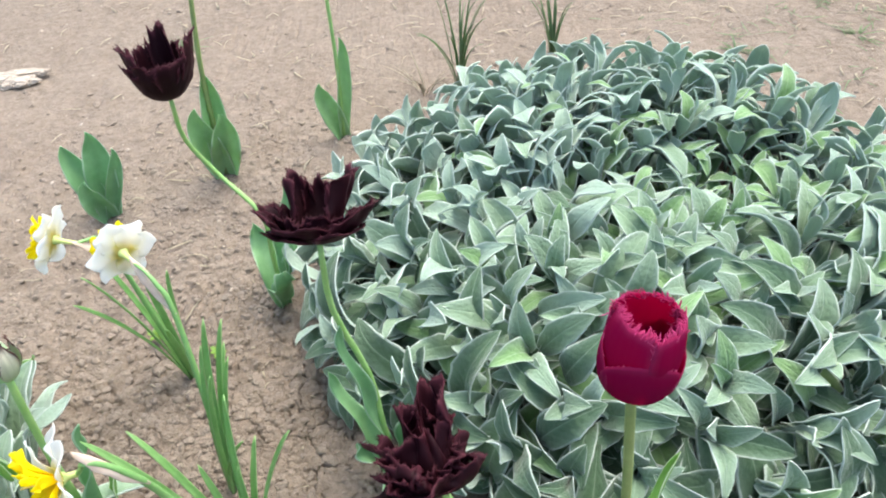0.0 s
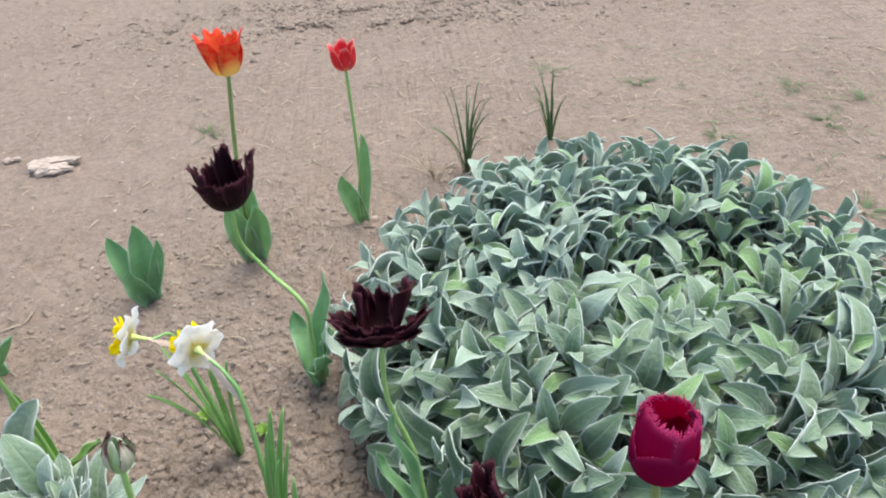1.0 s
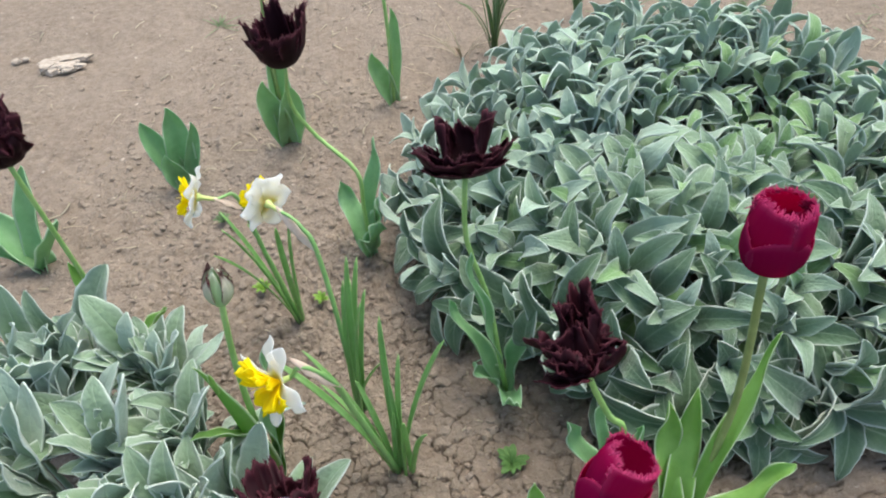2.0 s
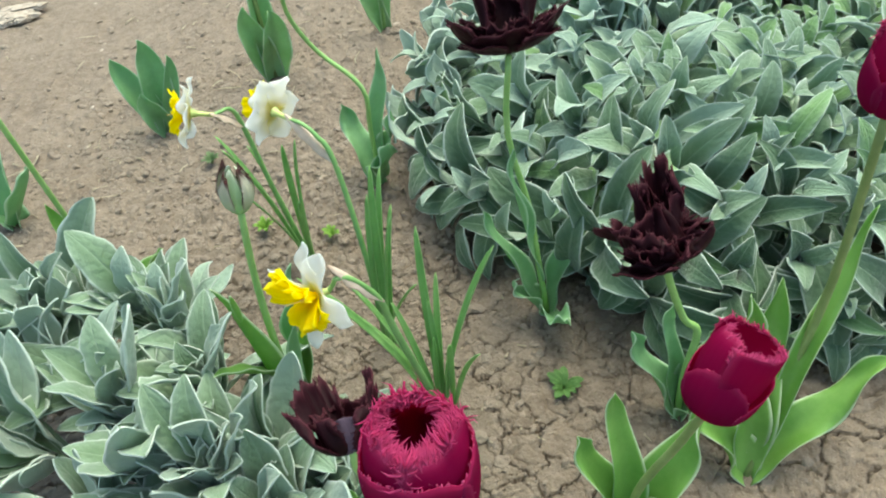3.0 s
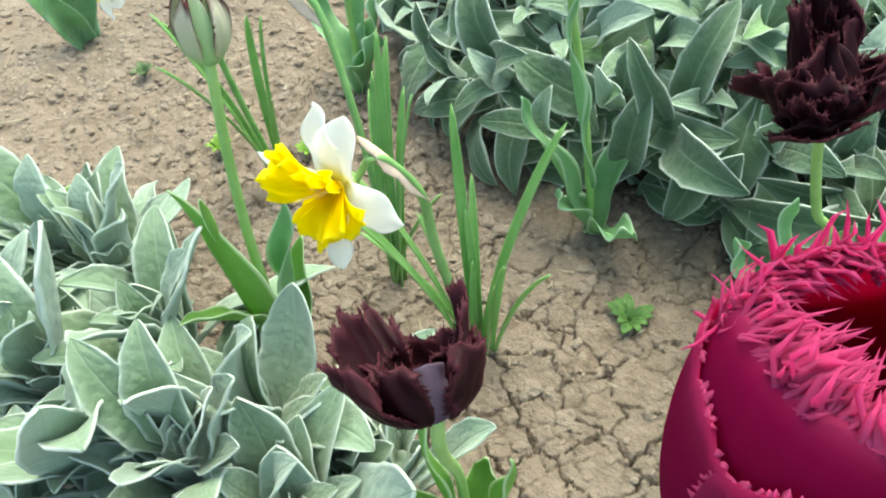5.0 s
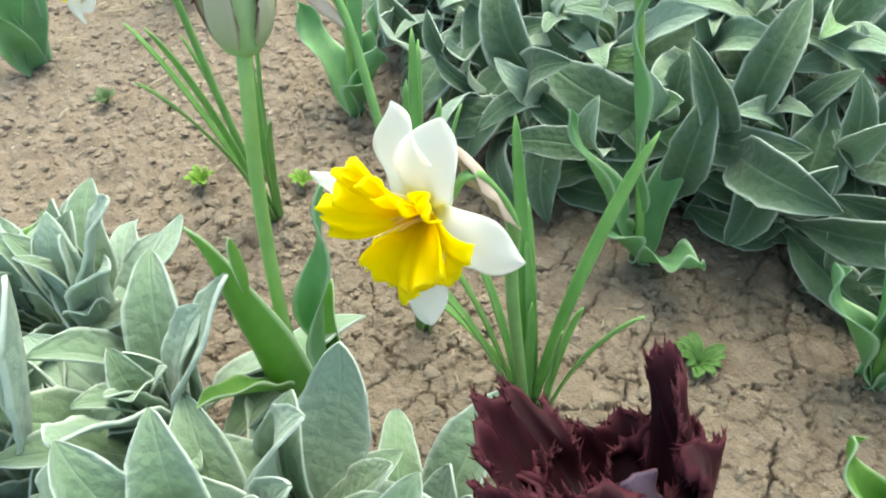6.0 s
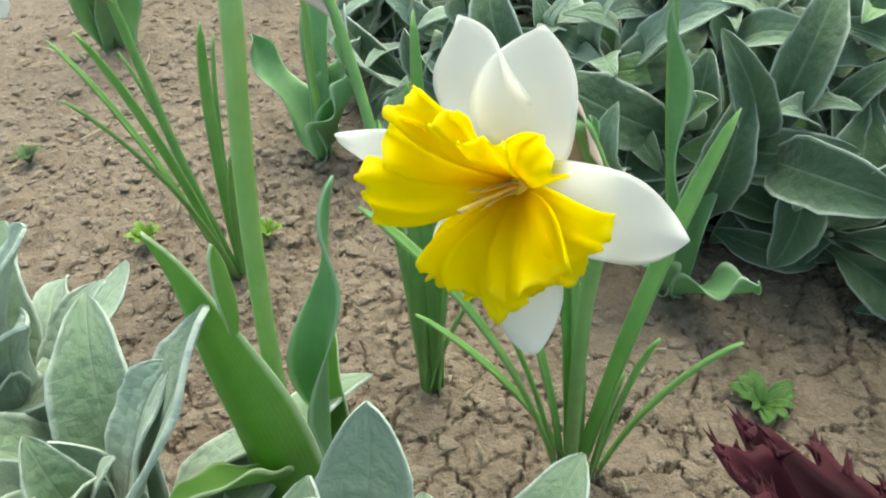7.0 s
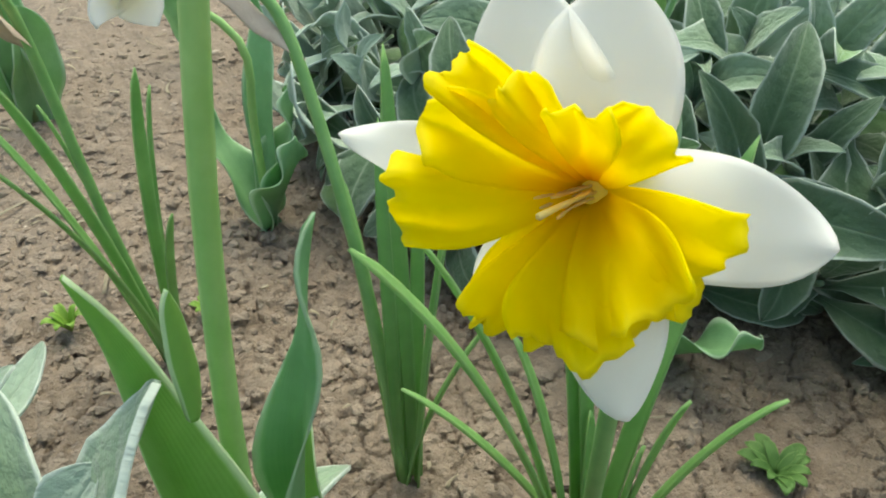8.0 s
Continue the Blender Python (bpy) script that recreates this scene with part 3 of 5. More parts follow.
def parrot_petal(m4, phi, rim, tall, half, tip, size, seed, wild=1.0, spikes=20, smooth=False, crumple=1.0):
    """A broad, crumpled petal with a lobed, ragged and bristly rim. tip: 0 for a blunt end, 1 for a tapering one."""
    rng = np.random.default_rng(seed)
    n, m = 26, 30
    s, u = np.linspace(0, 1, n + 1)[:, None] * np.ones((1, m + 1)), np.linspace(-1, 1, m + 1)[None] * np.ones((n + 1, 1))
    lobes = value_noise(u * 1.0 + 9, np.full_like(u, seed * 1.7), 0.55, seed) * 0.20 + value_noise(u + 3, np.full_like(u, seed * 0.9), 0.18, seed + 1) * 0.17
    teeth = (rng.random(m + 1) - 0.5) + 0.5 * np.where(np.arange(m + 1) % 2, 1, -1) * rng.random(m + 1)
    rag = 0.05 if smooth else wild
    reach = np.clip(1 - (0.10 + 0.55 * tip) * np.abs(u) ** (3.2 - 1.6 * tip) + rag * lobes * s**2 + rag * 0.055 * teeth[None] * s**10, 0.35, 1.15)
    ss = s * reach
    line = bezier([(0.06, 0.0), (0.22 + 0.40 * rim * (0.5 + 0.5 * crumple), -0.02), (0.10 + 0.76 * rim, 0.50 * tall + 0.08), (rim, tall)], 60)
    r = np.interp(ss, np.linspace(0, 1, 61), line[:, 0]) + np.clip(ss - 1, 0, 1) * 0.8
    z = np.interp(ss, np.linspace(0, 1, 61), line[:, 1]) + np.clip(ss - 1, 0, 1) * 0.5
    width = (0.45 + 0.55 * np.sin(np.pi / 2 * np.clip(s / 0.55, 0, 1))) * (1 - (0.10 + 0.62 * tip) * s**2.2)
    shaggy = 1 + rag * 0.07 * (rng.random((n + 1, 2)) - 0.5 + 0.8 * np.where(np.arange(n + 1) % 2, 1, -1)[:, None] * rng.random((n + 1, 2))) * np.linspace(0, 1, n + 1)[:, None]
    theta = radians(phi) + radians(half) * width * u * np.where(np.abs(u) > 0.9, np.where(u < 0, shaggy[:, :1], shaggy[:, 1:]), 1)
    amount = wild * crumple * (0.35 if smooth else 1.0) * s**1.2
    push = amount * (0.34 * value_noise(s * 1.1 + 5, u * 0.7 + seed, 0.55, seed + 2) + 0.12 * value_noise(s + 2, u + seed, 0.20, seed + 3))
    push += amount * np.abs(u) ** 2 * (0.15 * np.sin(7.0 * s + seed * 1.3 + np.where(u > 0, 1.7, 0)) + 0.05 * np.sin(17.0 * s + seed + np.where(u > 0, 2.9, 0)))
    push += amount * 0.06 * s**4 * np.sin(9.0 * u + seed * 2.1)
    heave = amount * 0.14 * value_noise(s + 7, u * 1.1 + seed, 0.33, seed + 4)
    r = np.maximum(r + push, 0.02)
    top = np.stack([r * np.cos(theta), r * np.sin(theta), z + heave + 0.3 * push * s], -1) * size
    nor = unit(np.cross(np.gradient(top, axis=0), np.gradient(top, axis=1)))
    edge = np.clip(step01(s, 0.90, 1.0) + step01(np.abs(u), 0.86, 1.0) * step01(s, 0.3, 0.7), 0, 1)
    verts, faces, attrs = solid(top, n, m, 0.0009, nor, s, np.abs(u), {"edge": edge})
    verts, count = list(verts), len(verts)
    for _ in range(0 if smooth else spikes):
        if rng.random() < 0.5:
            k, i = rng.integers(0, m), n
            a, b, back = top[i, k], top[i, k + 1], top[i - 2, k]
        else:
            i, k = rng.integers(int(n * 0.30), n), (0 if rng.random() < 0.5 else m)
            a, b, back = top[i, k], top[i + 1, k], top[i, 2 if k == 0 else m - 2]
        mid = a + (b - a) * rng.random()
        out = unit(unit(mid - back) + 0.9 * (rng.random(3) - 0.5))
        span, length = unit(b - a) * 0.0009, size * rng.uniform(0.03, 0.09)
        thin = np.cross(span, out)
        c = len(verts)
        verts += [mid - span - out * 0.001, mid + span - out * 0.001, mid + thin - out * 0.001, mid + out * length]
        faces += [(c, c + 1, c + 3), (c + 1, c + 2, c + 3), (c + 2, c, c + 3)]
    extra = len(verts) - count
    attrs = {k: np.r_[v, np.full(extra, {"along": 0.9, "across": 0.5, "edge": 0.5, "back": 0.0}[k])] for k, v in attrs.items()}
    return moved(m4, np.array(verts)), faces, attrs


def parrot_head(plant, place, axis, height, seed, petals, wild=1.0, pale=(), spikes=110, stigma=False, shrink=0.92, full=True, crumple=1.0):
    """A ragged, twisted parrot tulip. petals: each one's tip as an offset from the foot of the flower, its half angle and its taper."""
    m4 = aim(place, axis)
    head = receptacle(plant, m4, height * 0.45, DARK)
    around = []
    for i, (offset, half, tip) in enumerate(petals):
        x, y, z = m4[:3, :3].T @ np.asarray(offset, float) * shrink / height
        v, f, a = parrot_petal(m4, math.degrees(math.atan2(y, x)), math.hypot(x, y) * (1.5 if i in pale else 1.0), z, half, tip, height, seed * 10 + i, wild, spikes, i in pale, crumple)
        if i not in pale:
            a["back"] = a["back"] * 0.0
        mesh_object("petal", v, f, BLACK_PETAL, head, attrs=a)
        if i not in pale:
            around.append((math.degrees(math.atan2(y, x)), math.hypot(x, y), z, half))
    around.sort()
    between = zip(around, around[1:] + [(around[0][0] + 360, *around[0][1:])]) if full else ()
    for i, (a0, b0) in enumerate(between):
        turn, rim, tall = (a0[0] + b0[0]) / 2, 0.44 * (a0[1] + b0[1]), max(0.5, min(a0[2], b0[2]) * 0.9)
        v, f, a = parrot_petal(m4, turn, rim, tall, min(60, 12 + 0.55 * (b0[0] - a0[0])), 0.05, height, seed * 10 + 40 + i, wild * 1.1, spikes, crumple=crumple)
        a["back"] = a["back"] * 0.0
        mesh_object("petal", v, f, BLACK_PETAL, head, attrs=a)
    if stigma:
        lobes = [tube([(0, 0, 0.17 * height), np.array([math.cos(q), math.sin(q), 0.5]) * 0.03 * height + [0, 0, 0.19 * height], np.array([math.cos(q), math.sin(q), 0.3]) * 0.085 * height + [0, 0, 0.19 * height]], [0.03 * height, 0.035 * height, 0.015 * height], 6, 6) for q in (0.3, 2.4, 4.5)]
        v, f, _ = joined(lobes)
        mesh_object("stigma", moved(m4, v), f, STIGMA, head, "cream three-lobed stigma")
    return head


def plain_cup(plant, place, axis, height, radius, mat, seed, spread=1.0):
    m4 = aim(place, axis, 20 * seed)
    head = receptacle(plant, m4, height * 0.7, STEM)
    k = radius / height
    rng = np.random.default_rng(seed)
    for i in range(6):
        f = 1.04 if i % 2 == 0 else 0.94
        profile = [(0.10, 0), (1.25 * k * f, 0), (1.0 * k * f, 0.6), (rng.uniform(0.9, 1.25) * k * f * spread, rng.uniform(0.92, 1.04))]
        v, fc, a = petal_sheet(m4, i * 60, 44, profile, height, 14, 12, 0.34, 0.5, 0.06, 0, 0.003, seed * 10 + i)
        mesh_object("petal", v, fc, mat, head, attrs=a)
    return head


def daffodil_flower(plant, place, axis, right, size, tepals, lobes, seed, neck=0.26):
    """White tepals and a split yellow corona. tepals and lobes: (turn in degrees from right, length, width, lift) with lengths over size."""
    rng = np.random.default_rng(seed)
    z = unit(axis)
    x = unit(np.asarray(right) - z * np.dot(right, z))
    m4 = np.eye(4)
    m4[:3, 0], m4[:3, 1], m4[:3, 2], m4[:3, 3] = x, np.cross(z, x), z, place
    v, f = tube([(0, 0, -neck * size), (0, 0, -0.77 * neck * size), (0, 0, -0.31 * neck * size), (0, 0, 0.0), (0, 0, 0.02 * size)], [0.065 * size, 0.060 * size, 0.075 * size, 0.15 * size, 0.02 * size], 20, 10)
    head = mesh_object("flower_head", moved(m4, v), f, TUBE, plant)
    for turn, length, width, lift in tepals:
        c, s = math.cos(radians(turn)), math.sin(radians(turn))
        line = [np.array([c * q, s * q, h]) * size for q, h in ((0.05, 0.0), (0.35 * length, 0.10 + 0.5 * lift), (0.75 * length, lift + 0.02), (length, lift - 0.03))]
        v, f, a = blade(line, width * size, (0, 0, 1), "tepal", 20, 12, 0.16, 0.085, rng.uniform(1.0, 1.7), rng.random() * 6, 0.0007, rng.uniform(-14, 14))
        a["edge"] = a["across"] * 0.0
        mesh_object("tepal", moved(m4, v), f, WHITE, head, attrs=a)
    for turn, length, width, lift in lobes:
        lobe_part(head, m4, size, turn, length, width, lift, rng)
    for k in range(6):
        a = radians(k * 60 + 15)
        tip = np.array([math.cos(a) * 0.04 - 0.10 - 0.02 * k % 0.05, math.sin(a) * 0.04 - 0.06, 0.19 + 0.02 * (k % 3)]) * size
        v, f = tube([np.array([math.cos(a) * 0.03, math.sin(a) * 0.03, 0.02]) * size, tip * [0.8, 0.8, 0.6], tip, tip * [1.1, 1.1, 1.3]], [0.007 * size, 0.006 * size, 0.009 * size, 0.005 * size], 8, 5)
        mesh_object("stamen", moved(m4, v), f, CREAM, head)
    v, f = tube([(0, 0, -0.01 * size), (0, 0, 0.02 * size), (0, 0, 0.035 * size)], [0.09 * size, 0.085 * size, 0.07 * size], 6, 12)
    mesh_object("throat", moved(m4, v), f, THROAT, head)
    v, f = tube([(0, 0, 0.02 * size), (-0.03 * size, -0.01 * size, 0.30 * size), (-0.09 * size, -0.045 * size, 0.62 * size)], [0.012 * size, 0.009 * size, 0.016 * size], 8, 6)
    mesh_object("pistil", moved(m4, v), f, CREAM, head)
    return head


def lobe_part(head, m4, size, turn, length, width, lift, rng):
    """A ruffled lobe of the corona: it rises from the throat and spreads over the tepals, its rim torn into blunt teeth."""
    n, m = 16, 20
    s = np.linspace(0, 1, n + 1)[:, None]
    u = np.linspace(-1, 1, m + 1)[None]
    torn = np.convolve(rng.random(m + 5) - 0.5, (0.25, 0.5, 0.5, 0.5, 0.25), "valid")[None]
    scallop = 1 - 0.10 * np.abs(u) ** 3 + 0.20 * torn + 0.025 * (rng.random(m + 1) - 0.5) + 0.04 * np.sin(u * rng.uniform(3, 5) + rng.random() * 6)
    q = 0.04 + (length - 0.04) * s * (1 - s**2 + s**2 * scallop)
    half = width / 2 * (0.22 + 0.78 * np.sin(np.pi / 2 * np.clip(s * 1.3, 0, 1)) ** 1.1)
    p1, p2, k1 = rng.random() * 6, rng.random() * 6, rng.uniform(2.2, 3.4)
    ruff = 0.075 * np.sin(u * k1 + p1 + 2.0 * s) * s + 0.026 * np.sin(u * 7.5 + p2 - 3 * s) * s**1.5 + 0.016 * value_noise(s + p1, u * 1.4 + p2, 0.22, 3) * s
    curl = rng.uniform(-0.10, 0.12)
    h = 0.02 + lift * np.sin(np.pi / 2 * np.clip(s * 1.3, 0, 1)) - 0.05 * (1 - u**2) * np.sin(np.pi * s) + ruff + curl * s**3
    side = u * half * (1 + 0.06 * np.sin(4 * s + p2)) + 0.05 * np.sin(3 * s + p1) * s
    c, w = math.cos(radians(turn)), math.sin(radians(turn))
    top = np.stack([q * c - side * w, q * w + side * c, h * np.ones_like(q)], -1) * size
    nor = unit(np.cross(np.gradient(top, axis=0), np.gradient(top, axis=1)))
    edge = step01(s * np.ones_like(u), 0.85, 1.0) * 0.6
    v, f, a = solid(top, n, m, 0.0006, nor, s * np.ones_like(u), np.abs(u) * np.ones_like(s), {"edge": edge})
    mesh_object("corona_lobe", moved(m4, v), f, YELLOW, head, attrs=a)


# ---- lamb's ear ----
EAR_ACROSS = np.array([-1, -0.96, -0.88, -0.5, 0, 0.5, 0.88, 0.96, 1])


def ear_leaf(line, width, fold, wave, waves, phase, twist, roll, n):
    """One unit leaf: narrow at the foot, blunt at the tip, channelled along its midrib and edged with a bead of wool."""
    s = 1 - (1 - np.linspace(0, 1, n + 1)) ** 1.25
    fine = bezier(line, 80)
    p = np.stack([np.interp(s, np.linspace(0, 1, 81), fine[:, k]) for k in range(3)], -1)
    t = unit(np.gradient(p, axis=0))
    side = unit(np.cross(t, [0, 0, 1.0]))
    nor = unit(np.cross(side, t))
    turn = np.radians(twist) * s[:, None]
    side, nor = side * np.cos(turn) + nor * np.sin(turn), nor * np.cos(turn) - side * np.sin(turn)
    w = np.maximum(np.sin(np.pi * s**1.04) ** 0.68 * (0.32 + 0.68 * step01(s, 0.0, 0.36)), 0.03) * width / 2
    w[0] = 0.20 * width / 2
    u = EAR_ACROSS[None]
    uu, ss = np.abs(u), s[:, None]
    crimp = np.sin(ss * 21 + phase * 3 + np.where(u > 0, 2.2, 0)) + 0.8 * np.sin(ss * 37 + phase * 5 + np.where(u > 0, 0.7, 0))
    ww = w[:, None] * (1 + 0.035 * crimp * uu**3)
    ripple = np.sin(2 * np.pi * waves * ss + phase + np.where(u > 0, 1.9, 0)) * np.sin(np.pi * ss) ** 0.5
    rise = ww * (fold * uu**2.0 - 0.06 * np.exp(-((uu / 0.14) ** 2)) + roll * uu**4) + width * wave * uu**2.4 * ripple + width * 0.016 * crimp * uu**3 * np.sin(np.pi * ss)
    top = p[:, None] + side[:, None] * (u * ww * (1 - 0.14 * abs(fold) * uu))[..., None] + nor[:, None] * rise[..., None]
    bead = 0.0055 * np.clip(1 - np.abs(uu - 0.945) / 0.07, 0, 1) * np.ones_like(ss) * np.sin(np.pi * np.clip(ss, 0.05, 0.9)) ** 0.3
    normals = np.broadcast_to(nor[:, None], top.shape)
    m = len(EAR_ACROSS) - 1
    v, f, a = solid(top, n, m, 0.010, normals, ss * np.ones_like(uu), uu * np.ones_like(ss))
    lift = (normals * bead[..., None]).reshape(-1, 3)
    v = v + np.vstack([lift, -lift])
    return v, f, a


def ear_variants(calm=False):
    """Leaf meshes one unit long, along +y, upper side +z. calm: the straighter ones of an upright shoot."""
    rng = np.random.default_rng(6 if calm else 5)
    out = []
    for k in range(12 if calm else 20):
        arch, droop = rng.uniform(0.10, 0.30), rng.uniform(0.10, 0.52)
        fold, wave, wide = rng.uniform(0.05, 0.60), rng.uniform(0.03, 0.11), rng.uniform(0.25, 0.335)
        if calm:
            arch, droop, fold, wave, wide = rng.uniform(-0.05, 0.10), rng.uniform(-0.06, 0.26), rng.uniform(0.15, 0.50), rng.uniform(0.02, 0.07), rng.uniform(0.25, 0.31)
        bend = rng.uniform(-0.09, 0.09)
        line = [(0, 0, 0), (bend * 0.4, 0.36, arch - 0.35 * (arch - droop)), (bend, 0.76, arch * 1.35 - 0.74 * (arch - droop)), (0, 1, 0)]
        out.append(ear_leaf(line, wide, fold, wave, rng.uniform(1.2, 3.0), rng.random() * 6, rng.uniform(-16, 16), rng.uniform(-0.32, 0.12), 16 if calm else 12))
    return out


EARS = ear_variants() + ear_variants(True)
LIVELY = 20


def ear_mesh(v, f, a, mat):
    ob = mesh_object("leaf", v, f, mat, attrs=a)
    data = ob.data
    bpy.data.objects.remove(ob)
    return data


EAR_MESHES = [ear_mesh(v, f, a, FELT) for v, f, a in EARS]
YOUNG_MESHES = [ear_mesh(v, f, a, YOUNG_FELT) for v, f, a in EARS]
PALE_LIT_MESHES = [ear_mesh(v, f, a, PALE_LIT_FELT) for v, f, a in EARS]
OLD_SHADED_MESHES = [ear_mesh(v, f, a, OLD_SHADED_FELT) for v, f, a in EARS]


def ear_pose(base, tip, up, wide=1.0):
    """Lays a unit leaf from base to tip with its face to up."""
    d = np.asarray(tip, float) - base
    size = np.linalg.norm(d)
    y = d / size
    x = unit(np.cross(y, up))
    z = np.cross(x, y)
    m = np.eye(4)
    m[:3, 0], m[:3, 1], m[:3, 2], m[:3, 3] = x * size * wide, y * size, z * size, base
    return m


def rosette(centre, axis, rng, count, length, spread=(25, 80), hang=0.0, rise=0.04):
    """Poses of the leaves of one shoot, old low leaves first."""
    axis = unit(axis)
    a = unit(np.cross(axis, [0.3, 0.9, 0.1]))
    b = np.cross(axis, a)
    out, start = [], rng.random() * 6.28
    for k in range(count):
        t = k / max(1, count - 1)
        ang = start + k * 2.4 + rng.uniform(-0.3, 0.3)
        lift = radians(spread[0] + (spread[1] - spread[0]) * t + rng.uniform(-10, 10))
        flat = a * math.cos(ang) + b * math.sin(ang)
        way = unit(flat * math.cos(lift) + axis * math.sin(lift) + np.array([0, 0, -hang * (1 - t)]))
        size = length * (1.08 - 0.45 * t) * rng.uniform(0.8, 1.2)
        base = np.asarray(centre) + axis * (rise * t - 0.012) + flat * 0.004
        up = unit(axis * math.cos(lift) - flat * math.sin(lift) + 0.25 * (rng.random(3) - 0.5))
        tip = base + way * size
        tip[2] = max(tip[2], 0.008)
        out.append((ear_pose(base, tip, up, rng.uniform(0.85, 1.2)), rng.integers(LIVELY)))
    return out


def fill_clump(clump, leaves, origin, most=300):
    """The first leaves become parts; the rest one joined part."""
    rest, fresh, old, pale = [], [], [], []
    for k, (m, which, *age) in enumerate(leaves):
        m = np.array(m)
        m[:3, 3] -= origin
        if k < most:
            ob = new("leaf", {"": EAR_MESHES, "young": YOUNG_MESHES, "old": OLD_SHADED_MESHES, "pale": PALE_LIT_MESHES}[age[0] if age else ""][which])
            ob.parent = clump
            ob.matrix_basis = Matrix(m.tolist())
        else:
            v, f, a = EARS[which]
            {"": rest, "young": fresh, "old": old, "pale": pale}[age[0] if age else ""].append((moved(m, v), f, a))
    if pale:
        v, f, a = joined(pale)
        tagged(mesh_object("upper_leaves", v, f, PALE_LIT_FELT, clump, "pale woolly leaves, lightened as if catching light from above", a), kind="stuff")
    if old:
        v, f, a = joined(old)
        tagged(mesh_object("outer_leaves", v, f, OLD_SHADED_FELT, clump, "old drooping grey-green leaves at the edge, darkened as in shade", a), kind="stuff")
    if fresh:
        v, f, a = joined(fresh)
        tagged(mesh_object("inner_leaves", v, f, YOUNG_FELT, clump, "young bright green leaves in the hollow", a), kind="stuff")
    if rest:
        v, f, a = joined(rest)
        tagged(mesh_object("lower_leaves", v, f, FELT, clump, "packed grey-green felted leaves", a), kind="stuff")


BIG = np.array([0.27, 0.745, 0.0])


def mound(x, y):
    """Height of the large clump's shoots over the soil."""
    d = np.hypot((x - BIG[0]) / 0.41, (y - BIG[1]) / 0.41)
    body = 0.100 * np.clip(1 - d**3.6, 0, 1) ** 0.7 + 0.022 * step01(y, 0.75, 1.05)
    hollow = 0.095 * math.exp(-(((x - 0.40) / 0.12) ** 2 + ((y - 0.79) / 0.10) ** 2))
    return float(max(0.03, body - hollow + 0.014 * math.sin(9 * x + 4 * y) * (1 - d)))


def large_clump():
    clump = thing("lambs_ear_clump", "broad mound of grey-green woolly lamb's ear with a hollow", "lamb's ear", BIG)
    rng = np.random.default_rng(41)
    spots = []
    for _ in range(9000):
        r, a = 0.40 * math.sqrt(rng.random()), rng.random() * 6.283
        p = BIG[:2] + [r * math.cos(a), r * math.sin(a)]
        if all(np.hypot(*(p - q)) > 0.045 for q in spots):
            spots.append(p)
    leaves, stems = [], []
    for x, y in spots:
        h = mound(x, y)
        edge = min(1.0, np.hypot(x - BIG[0], y - BIG[1]) / 0.40)
        out = unit(np.r_[x - BIG[0], y - BIG[1]])
        hole = np.array([x - 0.40, y - 0.79])
        near = math.exp(-float(hole @ hole) / 0.016)
        axis = np.r_[out * (0.25 + 0.85 * edge**1.8) * (1 - near) - unit(hole) * 0.4 * near, 1.0] + 0.45 * np.r_[rng.random(2) - 0.5, 0]
        centre = np.array([x, y, h + rng.uniform(-0.012, 0.012)])
        size = rng.uniform(0.106, 0.140) * (1 - 0.30 * near) * (1 + 0.10 * edge**3)
        for k, q in enumerate(rosette(centre, axis, rng, rng.integers(10, 13), size, (8, 76), 0.25 + 0.85 * edge**3, 0.055)):
            if rng.random() < near * 1.3 or rng.random() < 0.07:
                q += ("young",)
            # low, edge and front leaves darker: partly age, partly shade put into the colour
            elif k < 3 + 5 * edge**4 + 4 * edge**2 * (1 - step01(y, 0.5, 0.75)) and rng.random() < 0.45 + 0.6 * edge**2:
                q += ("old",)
            # more pale leaves towards the back, standing in for stronger light there
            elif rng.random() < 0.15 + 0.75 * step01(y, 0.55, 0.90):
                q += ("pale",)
            leaves.append((y + 0.35 * x, q))
        foot = np.array([x - BIG[0] - 0.02 * out[0], y - BIG[1] - 0.02 * out[1], -0.005])
        top = centre + unit(axis) * 0.035 - BIG
        stems.append(tube([foot, (foot + top) / 2 + [0, 0, 0.01], top], [0.0042, 0.0036, 0.0026], 6, 6))
    # skirt of hanging leaves, all in the shade-darkened colour
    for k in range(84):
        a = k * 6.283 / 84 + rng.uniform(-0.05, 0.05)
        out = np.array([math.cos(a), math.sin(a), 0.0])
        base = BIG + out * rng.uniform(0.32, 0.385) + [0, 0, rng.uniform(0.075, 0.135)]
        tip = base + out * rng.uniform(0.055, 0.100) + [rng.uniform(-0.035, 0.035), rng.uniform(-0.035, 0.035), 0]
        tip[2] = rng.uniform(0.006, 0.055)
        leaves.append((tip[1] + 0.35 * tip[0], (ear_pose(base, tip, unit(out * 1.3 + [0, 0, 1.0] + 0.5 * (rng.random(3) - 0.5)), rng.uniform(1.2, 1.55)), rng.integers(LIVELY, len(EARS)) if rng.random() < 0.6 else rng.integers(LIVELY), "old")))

    def spread(m):
        tip = m[:2, 3] + m[:2, 1]
        bay = tip - (-0.085, 0.450)  # the clump draws back behind the tulip that stands at its edge
        return np.hypot(*(tip - BIG[:2])) - 0.495 + 0.075 * math.exp(-float(bay @ bay) / 0.010)

    leaves = [q for q in leaves if spread(q[1][0]) < 0]
    leaves.sort(key=lambda q: q[0])
    fill_clump(clump, [q for _, q in leaves], BIG)
    for v, f in stems:
        mesh_object("stem", v, f, FELT, clump)
    return clump


large_clump()

SMALL = np.array([-0.47, 0.345, 0.0])


